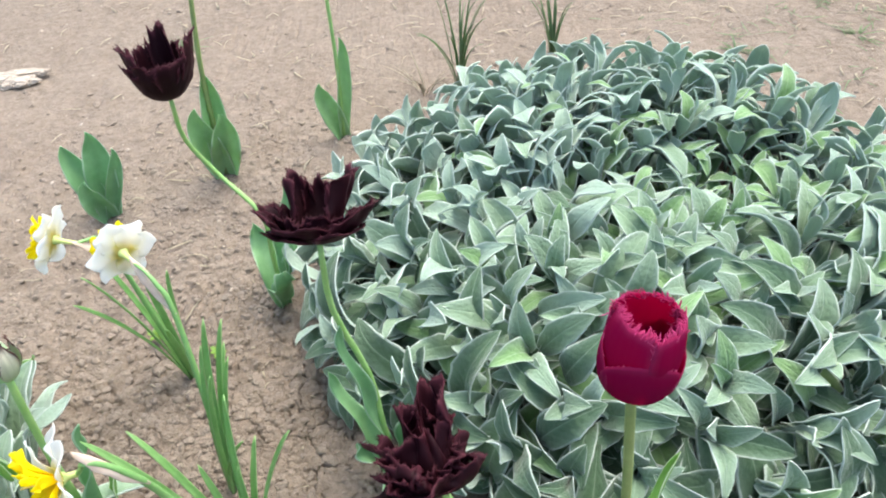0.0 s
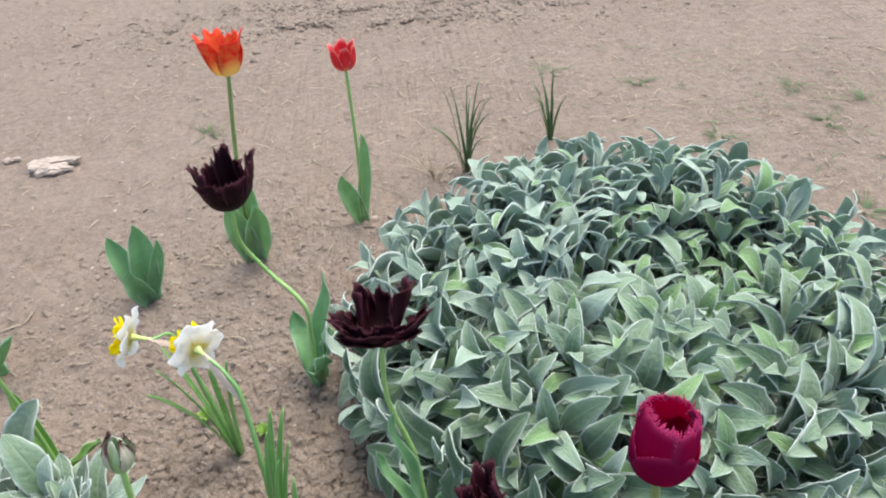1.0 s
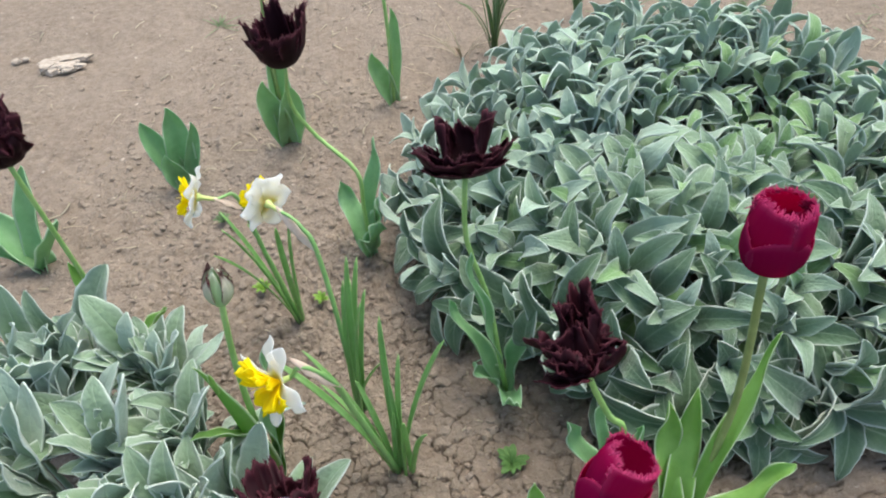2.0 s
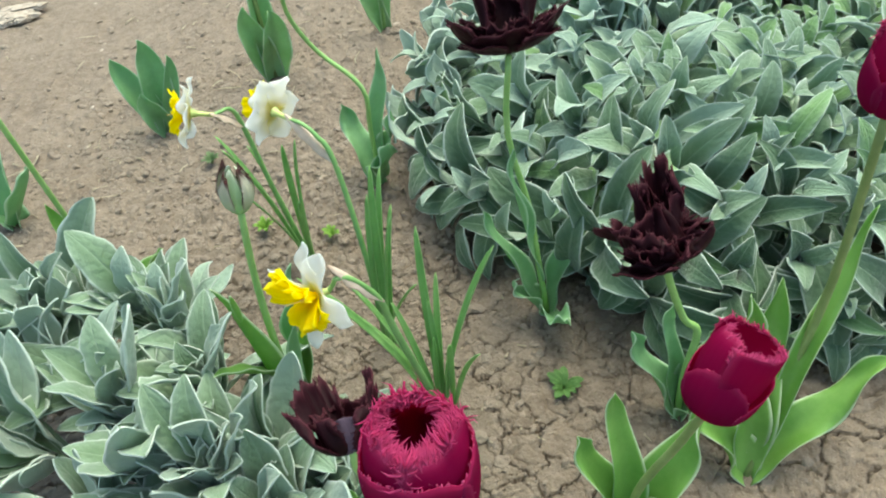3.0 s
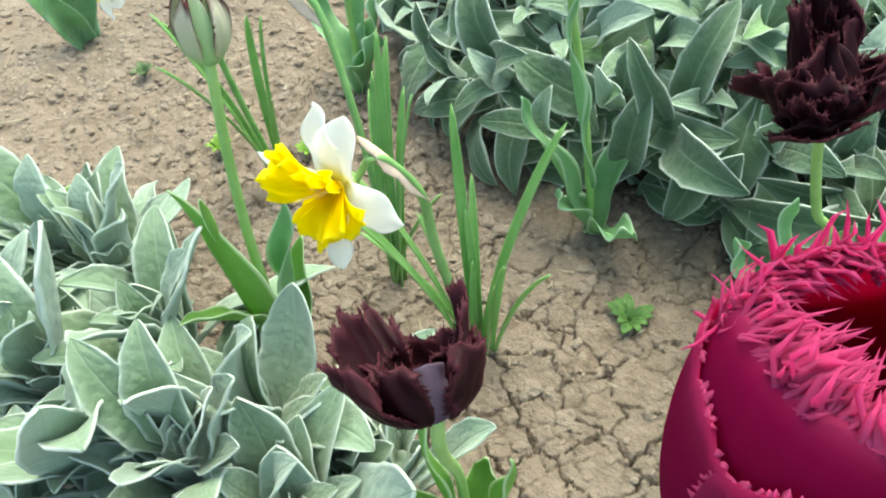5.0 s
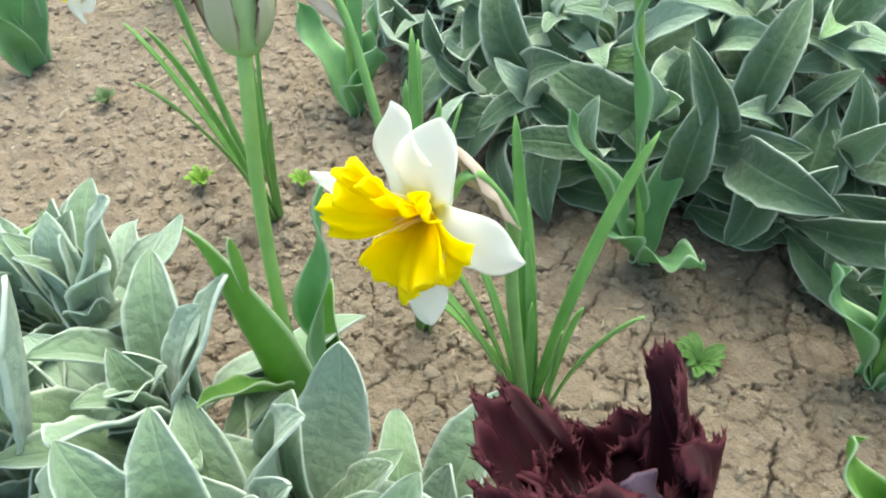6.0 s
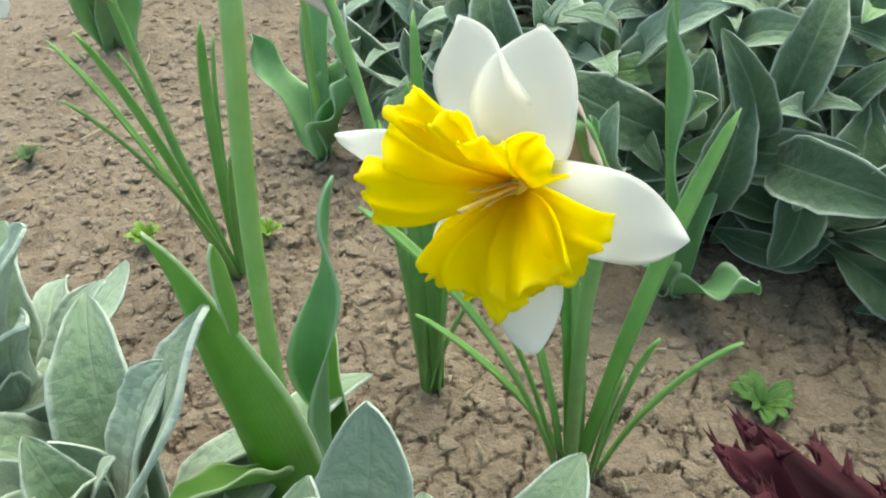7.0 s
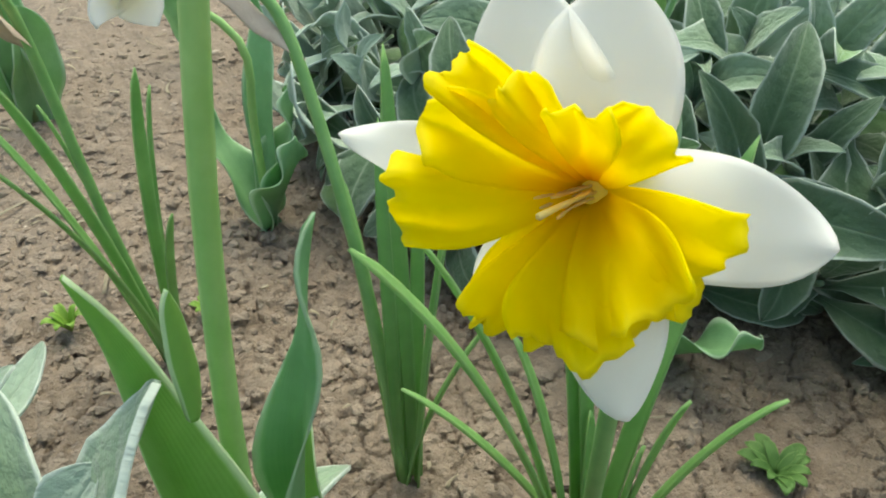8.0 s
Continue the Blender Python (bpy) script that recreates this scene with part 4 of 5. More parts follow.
def small_clump():
    clump = thing("lambs_ear_clump", "small clump of grey-green woolly lamb's ear with upright leaves", "lamb's ear", SMALL)
    rng = np.random.default_rng(17)
    shoots = [  # centre, then each large leaf as its tip and its width over its length
        ((-0.400, 0.302, 0.095), [(-0.357, 0.340, 0.195, 1.15), (-0.352, 0.283, 0.170, 0.95), (-0.384, 0.318, 0.203, 1.0), (-0.415, 0.262, 0.200, 1.05), (-0.336, 0.232, 0.160, 1.0), (-0.381, 0.289, 0.226, 1.0), (-0.425, 0.318, 0.190, 1.0)]),
        ((-0.360, 0.272, 0.075), [(-0.302, 0.225, 0.130, 0.9), (-0.330, 0.255, 0.135, 1.0), (-0.345, 0.215, 0.120, 1.0)]),
        ((-0.455, 0.362, 0.140), [(-0.394, 0.352, 0.252, 1.0), (-0.410, 0.362, 0.225, 1.15), (-0.452, 0.340, 0.205, 1.1), (-0.474, 0.310, 0.235, 1.1), (-0.431, 0.303, 0.190, 0.9)]),
        ((-0.490, 0.462, 0.135), [(-0.445, 0.448, 0.233, 1.05), (-0.425, 0.512, 0.155, 0.8), (-0.486, 0.480, 0.212, 1.0), (-0.452, 0.413, 0.180, 1.1)]),
        ((-0.532, 0.500, 0.120), [(-0.523, 0.516, 0.213, 1.0), (-0.579, 0.542, 0.228, 1.0), (-0.545, 0.560, 0.160, 1.0), (-0.590, 0.480, 0.190, 1.0)]),
        ((-0.530, 0.365, 0.130), [(-0.477, 0.374, 0.268, 1.0), (-0.503, 0.348, 0.220, 1.0), (-0.565, 0.340, 0.225, 1.0), (-0.585, 0.400, 0.210, 1.0), (-0.540, 0.420, 0.220, 1.0)]),
        ((-0.500, 0.300, 0.120), [(-0.470, 0.312, 0.222, 1.05), (-0.459, 0.292, 0.218, 1.05), (-0.463, 0.240, 0.240, 1.0), (-0.530, 0.260, 0.210, 1.0), (-0.560, 0.300, 0.190, 1.0), (-0.480, 0.264, 0.250, 1.05)]),
        ((-0.440, 0.268, 0.150), [(-0.432, 0.300, 0.250, 1.0), (-0.440, 0.252, 0.250, 1.0), (-0.405, 0.262, 0.225, 1.0), (-0.466, 0.300, 0.250, 1.0), (-0.400, 0.236, 0.205, 1.0), (-0.452, 0.225, 0.225, 1.0)]),
        ((-0.395, 0.225, 0.080), [(-0.385, 0.240, 0.185, 1.0), (-0.360, 0.215, 0.165, 1.0), (-0.410, 0.200, 0.170, 1.0), (-0.372, 0.262, 0.172, 1.0)]),
    ]
    planted, leaves, stems = [], [], []

    def calm(poses):
        return [(m, LIVELY + which % (len(EARS) - LIVELY)) for m, which in poses]

    for centre, tips in shoots:
        c = np.array(centre)
        for x, y, z, wide in tips:
            tip = np.array([x, y, z])
            d = unit(tip - c)
            flat = unit(np.r_[d[:2], 0.0])
            base = tip - (tip - c) * min(1.0, 0.118 / np.linalg.norm(tip - c) + 0.15)
            up = unit(np.array([0, 0, 1.0]) - 0.9 * flat * d[2] + 0.25 * (rng.random(3) - 0.5))
            planted.append((ear_pose(base, tip, up, wide * 1.18), rng.integers(LIVELY, len(EARS))))
        leaves += calm(rosette(c - [0, 0, 0.025], (0, 0, 1), rng, 6, 0.098, (62, 86), 0.0))
        leaves += rosette(c - [0, 0, 0.05], (0, 0, 1), rng, 4, 0.105, (25, 50), 0.1)
        leaves += calm(rosette(c - [0, 0, 0.05], (0, 0, 1), rng, 8, 0.125, (54, 80), 0.0))
        stems.append(tube([c - SMALL - [0, 0, c[2] + 0.004], c - SMALL - [0, 0, 0.05], c - SMALL + [0, 0, 0.01]], [0.004, 0.0035, 0.003], 6, 6))
    for x, y in ((-0.44, 0.25), (-0.58, 0.44), (-0.61, 0.52), (-0.56, 0.27), (-0.50, 0.22), (-0.62, 0.36), (-0.40, 0.24), (-0.47, 0.41), (-0.66, 0.42), (-0.66, 0.50), (-0.62, 0.45), (-0.67, 0.35), (-0.72, 0.44), (-0.70, 0.54), (-0.64, 0.56)):
        c = np.array([x, y, 0.07 if x > -0.615 else 0.085])
        leaves += calm(rosette(c, (rng.uniform(-0.3, 0.3), rng.uniform(-0.3, 0.3), 1), rng, 10, 0.130, (50, 84), 0.0))
        stems.append(tube([c - SMALL - [0, 0, 0.074], c - SMALL - [0, 0, 0.03], c - SMALL + [0, 0, 0.01]], [0.004, 0.0035, 0.003], 6, 6))
    for x, y in ((-0.365, 0.212), (-0.425, 0.205), (-0.385, 0.245), (-0.33, 0.245), (-0.47, 0.27), (-0.52, 0.42)):
        c = np.array([x, y, 0.035])
        leaves += calm(rosette(c, (rng.uniform(-0.2, 0.2), rng.uniform(-0.2, 0.2), 1), rng, 9, 0.115, (54, 84), 0.0))
        stems.append(tube([c - SMALL - [0, 0, 0.039], c - SMALL - [0, 0, 0.015], c - SMALL + [0, 0, 0.01]], [0.004, 0.0035, 0.003], 6, 6))
    def clear(m):
        x, y, z = m[:3, 3] + m[:3, 1]
        return not (x > -0.425 and y > 0.285 and z > 0.14)

    leaves = planted + [q for q in leaves if clear(q[0])]
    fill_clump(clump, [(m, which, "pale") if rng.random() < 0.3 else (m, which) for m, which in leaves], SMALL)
    for v, f in stems:
        mesh_object("stem", v, f, FELT, clump)


small_clump()


# ---- tulips ----
def tulip_base(label, x, y, name="tulip", category="tulip", group="tulips in the bed"):
    ob = thing(name, label, category, (x, y, floor_at(x, y) - 0.004), group)
    return ob, np.array(ob.location)


def tulip_leaf(plant, base, tip, width, foot=(0, 0, 0), bulge=0.02, up=None, wave=0.06, waves=2.5, phase=0.0, fold=0.55, twist=0.0, shape="tulip", mat=None, **more):
    """A broad leaf that sheathes the stem at its foot and leans out to its tip."""
    a, b = np.asarray(foot, float), np.asarray(tip, float) - base
    flat = np.r_[b[:2] - a[:2], 0.0]
    out = unit(flat) if np.linalg.norm(flat) > 1e-4 else np.array([1.0, 0, 0])
    h = b[2] - a[2]
    line = [a, a + out * (0.004 + 0.25 * np.linalg.norm(flat)) + [0, 0, 0.38 * h], a + (b - a) * 0.75 + out * bulge + [0, 0, 0.1 * h], b]
    up = up if up is not None else -out + np.array([0, 0, 0.45])
    return leaf_part(plant, mat or TULIP_LEAF, line, width, up, shape=shape, n=26, m=8, fold=fold, wave=wave * 1.5, waves=waves, phase=phase, thick=0.0012, twist=twist, **more)


# crimson fringed tulips
plant, o = tulip_base("tall crimson fringed tulip on a straight stem", 0.045, 0.207)
stem_part(plant, OLIVE_STEM, [(0, 0, 0), (0.045, 0.042, 0.09), np.array([0.119, 0.272, 0.196]) - o, np.array([0.112, 0.279, 0.382]) - o], [0.0048, 0.0042, 0.0036])
fringed_cup(plant, np.array([0.112, 0.279, 0.376]) - o, (0.12, 0.06, 0.98), 0.062, 0.0232, 3, 262, 60, mouth=0.86, n=18, m=18, outer_top=0.66, blunt=0.26, gape=0.10, side=60, shoulder=0.85, fringe=0.0064)
for tip, w, tw in (((0.173, 0.309, 0.24), 0.023, 20), ((0.064, 0.298, 0.17), 0.032, -20), ((0.094, 0.301, 0.18), 0.034, 0), ((0.187, 0.241, 0.10), 0.038, 10), ((0.00, 0.27, 0.09), 0.04, 0)):
    tulip_leaf(plant, o, tip, w * 1.1, twist=tw, phase=w * 90, wave=0.24, waves=2.0)

plant, o = tulip_base("crimson fringed tulip leaning on a bent stem", -0.088, 0.172)
stem_part(plant, OLIVE_STEM, [(0, 0, 0), (-0.004, 0.004, 0.10), np.array([-0.068, 0.168, 0.19]) - o, np.array([-0.056, 0.162, 0.246]) - o], [0.0040, 0.0036, 0.0032])
fringed_cup(plant, np.array([-0.056, 0.162, 0.243]) - o, (0.42, 0.24, 0.86), 0.064, 0.0225, 5, 222, 60, mouth=0.92, n=18, m=18, outer_top=0.64, blunt=0.34, gape=0.34, side=-20)
for tip, w, tw in (((-0.093, 0.231, 0.175), 0.032, 0), ((-0.022, 0.208, 0.14), 0.044, 20), ((-0.128, 0.222, 0.135), 0.040, -10), ((-0.060, 0.150, 0.085), 0.046, 15), ((-0.118, 0.155, 0.10), 0.042, 10)):
    tulip_leaf(plant, o, tip, w * 1.15, twist=tw, phase=w * 70, wave=0.15, waves=1.7)

plant, o = tulip_base("tall crimson fringed tulip with pink-fringed rim", -0.252, 0.068)
stem_part(plant, OLIVE_STEM, [(0, 0, 0), (0.004, 0.004, 0.2), np.array([-0.249, 0.074, 0.412]) - o], [0.005, 0.0045, 0.004])
fringed_cup(plant, np.array([-0.254, 0.074, 0.392]) - o, (0.05, 0.10, 1.0), 0.064, 0.0222, 8, 250, 120, n=20, m=20, mouth=0.72, outer_top=0.87, blunt=0.10, fringe=0.0092)
for tip, w in (((-0.20, 0.05, 0.16), 0.045), ((-0.28, 0.02, 0.18), 0.045), ((-0.25, 0.12, 0.12), 0.04)):
    tulip_leaf(plant, o, tip, w)

# black parrot tulips
plant, o = tulip_base("black parrot tulip, wide open, on a curving green stem", -0.082, 0.462)
stem_part(plant, STEM, [(0, 0, 0), (-0.006, 0.012, 0.09), np.array([-0.093, 0.487, 0.164]) - o, np.array([-0.112, 0.482, 0.27]) - o, np.array([-0.107, 0.478, 0.359]) - o], [0.0039, 0.0034, 0.0029])
parrot_head(plant, np.array([-0.107, 0.479, 0.362]) - o, (0.03, 0.42, 0.9), 0.053, 2, (
    ((-0.054, 0.018, 0.034), 52, 0.1), ((0.052, -0.004, 0.036), 52, 0.1), ((-0.019, 0.036, 0.052), 56, 0.0), ((0.036, 0.022, 0.056), 54, 0.0),
    ((-0.040, -0.012, 0.020), 54, 0.1), ((0.004, -0.030, 0.036), 64, 0.0), ((0.040, -0.022, 0.026), 50, 0.1), ((-0.022, -0.024, 0.032), 54, 0.0)), 1.0, stigma=True, crumple=0.6)
for tip, w, tw in (((-0.14, 0.505, 0.152), 0.026, 0), ((-0.108, 0.475, 0.255), 0.022, 30), ((-0.083, 0.393, 0.068), 0.034, 15), ((-0.12, 0.465, 0.07), 0.035, 0), ((-0.05, 0.48, 0.12), 0.03, 0)):
    tulip_leaf(plant, o, tip, w, foot=(-0.004, 0.008, 0.06) if tip[2] > 0.2 else (0, 0, 0), twist=tw, wave=0.20, phase=w * 80, waves=1.8, mat=BLUE_LEAF)

plant, o = tulip_base("black parrot tulip, ragged and drooping, on a kinked stem", 0.010, 0.290)
stem_part(plant, STEM, [(0, 0, 0), (0.002, 0.006, 0.07), (0.010, 0.012, 0.13), (-0.006, 0.014, 0.155), np.array([-0.018, 0.305, 0.215]) - o, np.array([-0.022, 0.305, 0.245]) - o], [0.0046, 0.0036, 0.0034], n=24)
parrot_head(plant, np.array([-0.030, 0.302, 0.243]) - o, (-0.05, 0.45, 0.9), 0.056, 7, (
    ((0.010, 0.052, 0.084), 60, 0.0), ((-0.022, 0.044, 0.080), 60, 0.0), ((0.016, 0.026, 0.068), 62, 0.1), ((-0.036, 0.000, 0.050), 54, 0.0),
    ((0.036, -0.018, 0.048), 48, 0.0), ((-0.034, -0.028, 0.024), 46, 0.1), ((-0.006, -0.030, 0.034), 60, 0.0), ((-0.036, 0.010, 0.050), 52, 0.0), ((0.034, 0.010, 0.044), 50, 0.0), ((0.0, 0.010, 0.070), 70, 0.0)), 1.1, shrink=0.84)
for tip, w, tw in (((-0.033, 0.33, 0.11), 0.034, 0), ((0.039, 0.298, 0.13), 0.036, 0), ((0.001, 0.32, 0.15), 0.022, 20), ((0.03, 0.26, 0.06), 0.034, 0)):
    tulip_leaf(plant, o, tip, w, twist=tw, wave=0.20, phase=w * 95, waves=1.8, mat=BLUE_LEAF)

plant, o = tulip_base("black parrot tulip on a long winding stem", -0.248, 0.772)
stem_part(plant, STEM, [(0, 0, 0), (0.004, 0.004, 0.10), np.array([-0.242, 0.778, 0.17]) - o, np.array([-0.29, 0.808, 0.222]) - o, np.array([-0.312, 0.795, 0.29]) - o, np.array([-0.302, 0.771, 0.359]) - o], [0.0038, 0.0032, 0.0027], n=24)
parrot_head(plant, np.array([-0.302, 0.772, 0.362]) - o, (-0.06, 0.16, 0.98), 0.066, 4, (
    ((-0.040, -0.002, 0.070), 50, 0.0), ((0.044, 0.020, 0.074), 44, 0.0), ((0.000, 0.036, 0.080), 50, 0.0), ((0.004, -0.032, 0.058), 56, 0.0), ((-0.026, -0.026, 0.056), 50, 0.0), ((0.034, -0.016, 0.060), 50, 0.0)), 1.0, spikes=70, stigma=True, crumple=0.3)
for tip, w, tw in (((-0.21, 0.818, 0.20), 0.026, 0), ((-0.278, 0.84, 0.11), 0.038, 0), ((-0.212, 0.769, 0.13), 0.038, 20), ((-0.225, 0.735, 0.10), 0.038, 0)):
    tulip_leaf(plant, o, tip, w, twist=tw, wave=0.20, phase=w * 85, waves=1.8, mat=BLUE_LEAF, shape="slim")

plant, o = tulip_base("black parrot tulip with greyish violet outer petals", -0.293, 0.216)
stem_part(plant, STEM, [(0, 0, 0), (0.001, 0.0, 0.12), np.array([-0.303, 0.182, 0.24]) - o, np.array([-0.302, 0.181, 0.278]) - o], [0.0038, 0.0034, 0.0030])
parrot_head(plant, np.array([-0.302, 0.181, 0.276]) - o, (-0.08, 0.74, 0.66), 0.046, 11, (
    ((0.025, 0.044, 0.044), 40, 0.30), ((-0.024, 0.058, 0.028), 46, 0.0), ((-0.042, 0.027, 0.036), 40, 0.35), ((0.026, 0.020, 0.030), 56, 0.0),
    ((-0.004, 0.016, 0.027), 62, 0.0), ((0.024, 0.010, 0.022), 50, 0.1), ((-0.024, 0.016, 0.028), 64, 0.0), ((0.0, 0.046, 0.006), 64, 0.1), ((0.028, 0.036, 0.012), 56, 0.1), ((-0.026, 0.040, 0.010), 56, 0.1)), 0.85, pale=(4,), shrink=0.80, full=False)
for tip, w in (((-0.302, 0.217, 0.22), 0.02), ((-0.329, 0.217, 0.16), 0.022), ((-0.266, 0.198, 0.17), 0.024), ((-0.27, 0.24, 0.08), 0.03)):
    tulip_leaf(plant, o, tip, w, wave=0.08)

plant, o = tulip_base("black parrot tulip behind the woolly clump", -0.635, 0.655)
stem_part(plant, STEM, [(0, 0, 0), (0.01, -0.01, 0.15), np.array([-0.605, 0.609, 0.385]) - o], [0.0039, 0.0034, 0.0029])
parrot_head(plant, np.array([-0.605, 0.610, 0.382]) - o, (0.0, 0.1, 1.0), 0.066, 9, (
    ((0.033, 0.004, 0.060), 42, 0.1), ((0.014, 0.028, 0.066), 48, 0.1), ((-0.016, 0.030, 0.062), 48, 0.1), ((-0.036, 0.0, 0.056), 48, 0.1), ((-0.014, -0.026, 0.046), 60, 0.1), ((0.015, -0.026, 0.050), 60, 0.1)), 0.8)
for tip, w in (((-0.662, 0.689, 0.16), 0.03), ((-0.606, 0.603, 0.08), 0.04), ((-0.534, 0.627, 0.10), 0.034), ((-0.70, 0.64, 0.07), 0.034)):
    tulip_leaf(plant, o, tip, w)

# orange and red tulips
plant, o = tulip_base("orange-red tulip with a yellow base on an olive stem", -0.396, 1.142)
stem_part(plant, OLIVE_STEM, [(0, 0, 0), (0.01, 0.02, 0.2), np.array([-0.360, 1.188, 0.387]) - o], [0.005, 0.0045, 0.004])
plain_cup(plant, np.array([-0.360, 1.188, 0.384]) - o, (-0.02, 0.05, 1.0), 0.074, 0.0275, ORANGE, 3, 1.5)
for tip, w in (((-0.388, 1.160, 0.205), 0.048), ((-0.372, 1.135, 0.135), 0.058), ((-0.410, 1.135, 0.150), 0.055)):
    tulip_leaf(plant, o, tip, w, wave=0.06, fold=0.7, mat=SAGE_LEAF, up=np.array([0.3, -1.0, 0.4]), shape="lance")

plant, o = tulip_base("small red tulip with an open cup", -0.173, 1.232)
stem_part(plant, STEM, [(0, 0, 0), (0.012, 0.015, 0.16), np.array([-0.156, 1.255, 0.342]) - o], [0.004, 0.0038, 0.0034])
plain_cup(plant, np.array([-0.156, 1.255, 0.340]) - o, (-0.03, 0.04, 1.0), 0.050, 0.0205, PINKRED, 5, 1.2)
for tip, w in (((-0.150, 1.255, 0.20), 0.030), ((-0.200, 1.235, 0.12), 0.044)):
    tulip_leaf(plant, o, tip, w, wave=0.05, fold=0.6, mat=SAGE_LEAF, up=np.array([0.4, -1.0, 0.4]), shape="lance")

# tulips without flowers
plant, o = tulip_base("flowerless tulip, a sheaf of broad blue-green leaves", -0.594, 1.055)
for tip, w in (((-0.585, 1.080, 0.158), 0.056), ((-0.645, 1.095, 0.128), 0.048), ((-0.548, 1.068, 0.128), 0.030), ((-0.604, 1.04, 0.085), 0.044)):
    tulip_leaf(plant, o, tip, w, wave=0.05, fold=0.7, mat=BLUE_LEAF, up=np.array([0.4, -1.0, 0.4]), shape="lance")
plant, o = tulip_base("flowerless tulip with spreading blue-green leaves", -0.828, 0.885)
for tip, w in (((-0.800, 0.945, 0.17), 0.06), ((-0.90, 0.93, 0.10), 0.07), ((-0.755, 0.875, 0.10), 0.055), ((-0.90, 0.895, 0.05), 0.055)):
    tulip_leaf(plant, o, tip, w, wave=0.03, fold=0.7, mat=BLUE_LEAF)

# tulip with a green bud
plant, o = tulip_base("tulip with a green, brown-edged bud on a thick pale stem", -0.386, 0.384)
stem_part(plant, STEM, [(0, 0, 0), (0.004, 0.002, 0.15), np.array([-0.372, 0.386, 0.25]) - o, np.array([-0.358, 0.384, 0.335]) - o], [0.0041, 0.0038, 0.0034, 0.0031])
m4 = aim(np.array([-0.358, 0.384, 0.333]) - o, (0.14, 0.08, 1.0))
bud = receptacle(plant, m4, 0.04, STEM)
tagged(bud, "closed green bud with torn dark margins")
for k in range(3):
    v, fc, a = petal_sheet(m4, k * 120 + 15, 66, [(0.08, 0), (0.30, 0.02), (0.25, 0.55), (0.05 + 0.02 * k, 0.96)], 0.043, 14, 10, 0.40, 0.2, 0.015, 0, 0.003, 70 + k)
    mesh_object("petal", v, fc, BUD, bud, attrs=a)
for k, (turn, half, tall) in enumerate(((-35, 38, 0.92), (60, 30, 0.86), (150, 42, 0.98), (235, 26, 0.94))):
    v, fc, a = petal_sheet(m4, turn, half, [(0.10, 0.04), (0.30, 0.06), (0.42, 0.66), (0.12 + 0.08 * (k % 2), tall)], 0.043, 14, 10, 0.30, 0.9, 0.05, 10, 0.003, 80 + k)
    mesh_object("petal", v, fc, BUD_RAGGED, bud, "withered cream sepal with a torn brown tip", attrs=a)
tulip_leaf(plant, o, (-0.402, 0.358, 0.279), 0.032, foot=(-0.003, -0.006, 0.02), bulge=-0.008, wave=0.02, fold=0.6, shape="hook")
tulip_leaf(plant, o, (-0.387, 0.349, 0.275), 0.006, foot=(-0.003, -0.031, 0.240), bulge=0.0, wave=0.02, fold=0.5, shape="slim")
tulip_leaf(plant, o, (-0.340, 0.395, 0.250), 0.016, foot=(0.004, 0.0, 0.01), bulge=-0.004, wave=0.36, waves=2.2, fold=0.8, shape="slim", mat=BLUE_LEAF)
tulip_leaf(plant, o, (-0.348, 0.413, 0.158), 0.036, bulge=0.0, wave=0.05, fold=0.4)
tulip_leaf(plant, o, (-0.425, 0.325, 0.205), 0.022, foot=(-0.006, -0.012, 0.13), bulge=0.0, wave=0.04, fold=0.6)


# ---- daffodils ----
def daffodil(label, x, y, stem, spathe, leaves, seed):
    """stem: points from the soil to the end of the neck; spathe: its two ends; leaves: (tip, width, side step of the foot)."""
    plant = thing("daffodil", label, "daffodil", (x, y, floor_at(x, y) - 0.004), "daffodils in the bed")
    o = np.array(plant.location)
    rng = np.random.default_rng(seed)
    stem_part(plant, DAFF_STEM, [(0, 0, 0)] + [np.array(p) - o for p in stem], [0.0040, 0.0033, 0.0028, 0.0020, 0.0022], n=30)
    a, b = np.array(spathe[0]) - o, np.array(spathe[1]) - o
    leaf_part(plant, PAPER, [a - (b - a) * 0.10, a + (b - a) * 0.35 + [0, 0, 0.008], a + (b - a) * 0.8 + [0, 0, 0.008], b + (b - a) * 0.15], 0.0145, (0, 0, 1), "brown papery spathe", "spathe", shape="oval", n=12, m=6, fold=-0.9, wave=0.08, waves=3, thick=0.0006)
    young = [(np.array(tip) * [1, 1, 0] + [rng.uniform(-0.022, 0.022), rng.uniform(-0.022, 0.022), tip[2] * rng.uniform(0.55, 0.95)], width * 0.85, (step[0] * 0.5 + rng.uniform(-0.006, 0.006), step[1] * 0.5 + rng.uniform(-0.006, 0.006))) for tip, width, step in leaves[1::2]]
    for tip, width, step in leaves + young:
        b = np.array(tip) - o
        flat = np.r_[b[:2], 0]
        foot = np.array([step[0], step[1], 0.0])
        line = [foot, foot + flat * 0.18 + [0, 0, b[2] * 0.42], foot * 0.4 + flat * 0.62 + [0, 0, b[2] * 0.80], b]
        leaf_part(plant, DAFF_LEAF, line, width * 0.85, unit(-flat + [0.002, 0.002, 0.05]) , shape="strap", n=16, m=4, fold=0.35, wave=0.01, thick=0.0014, twist=rng.uniform(-35, 35))
    return plant, o


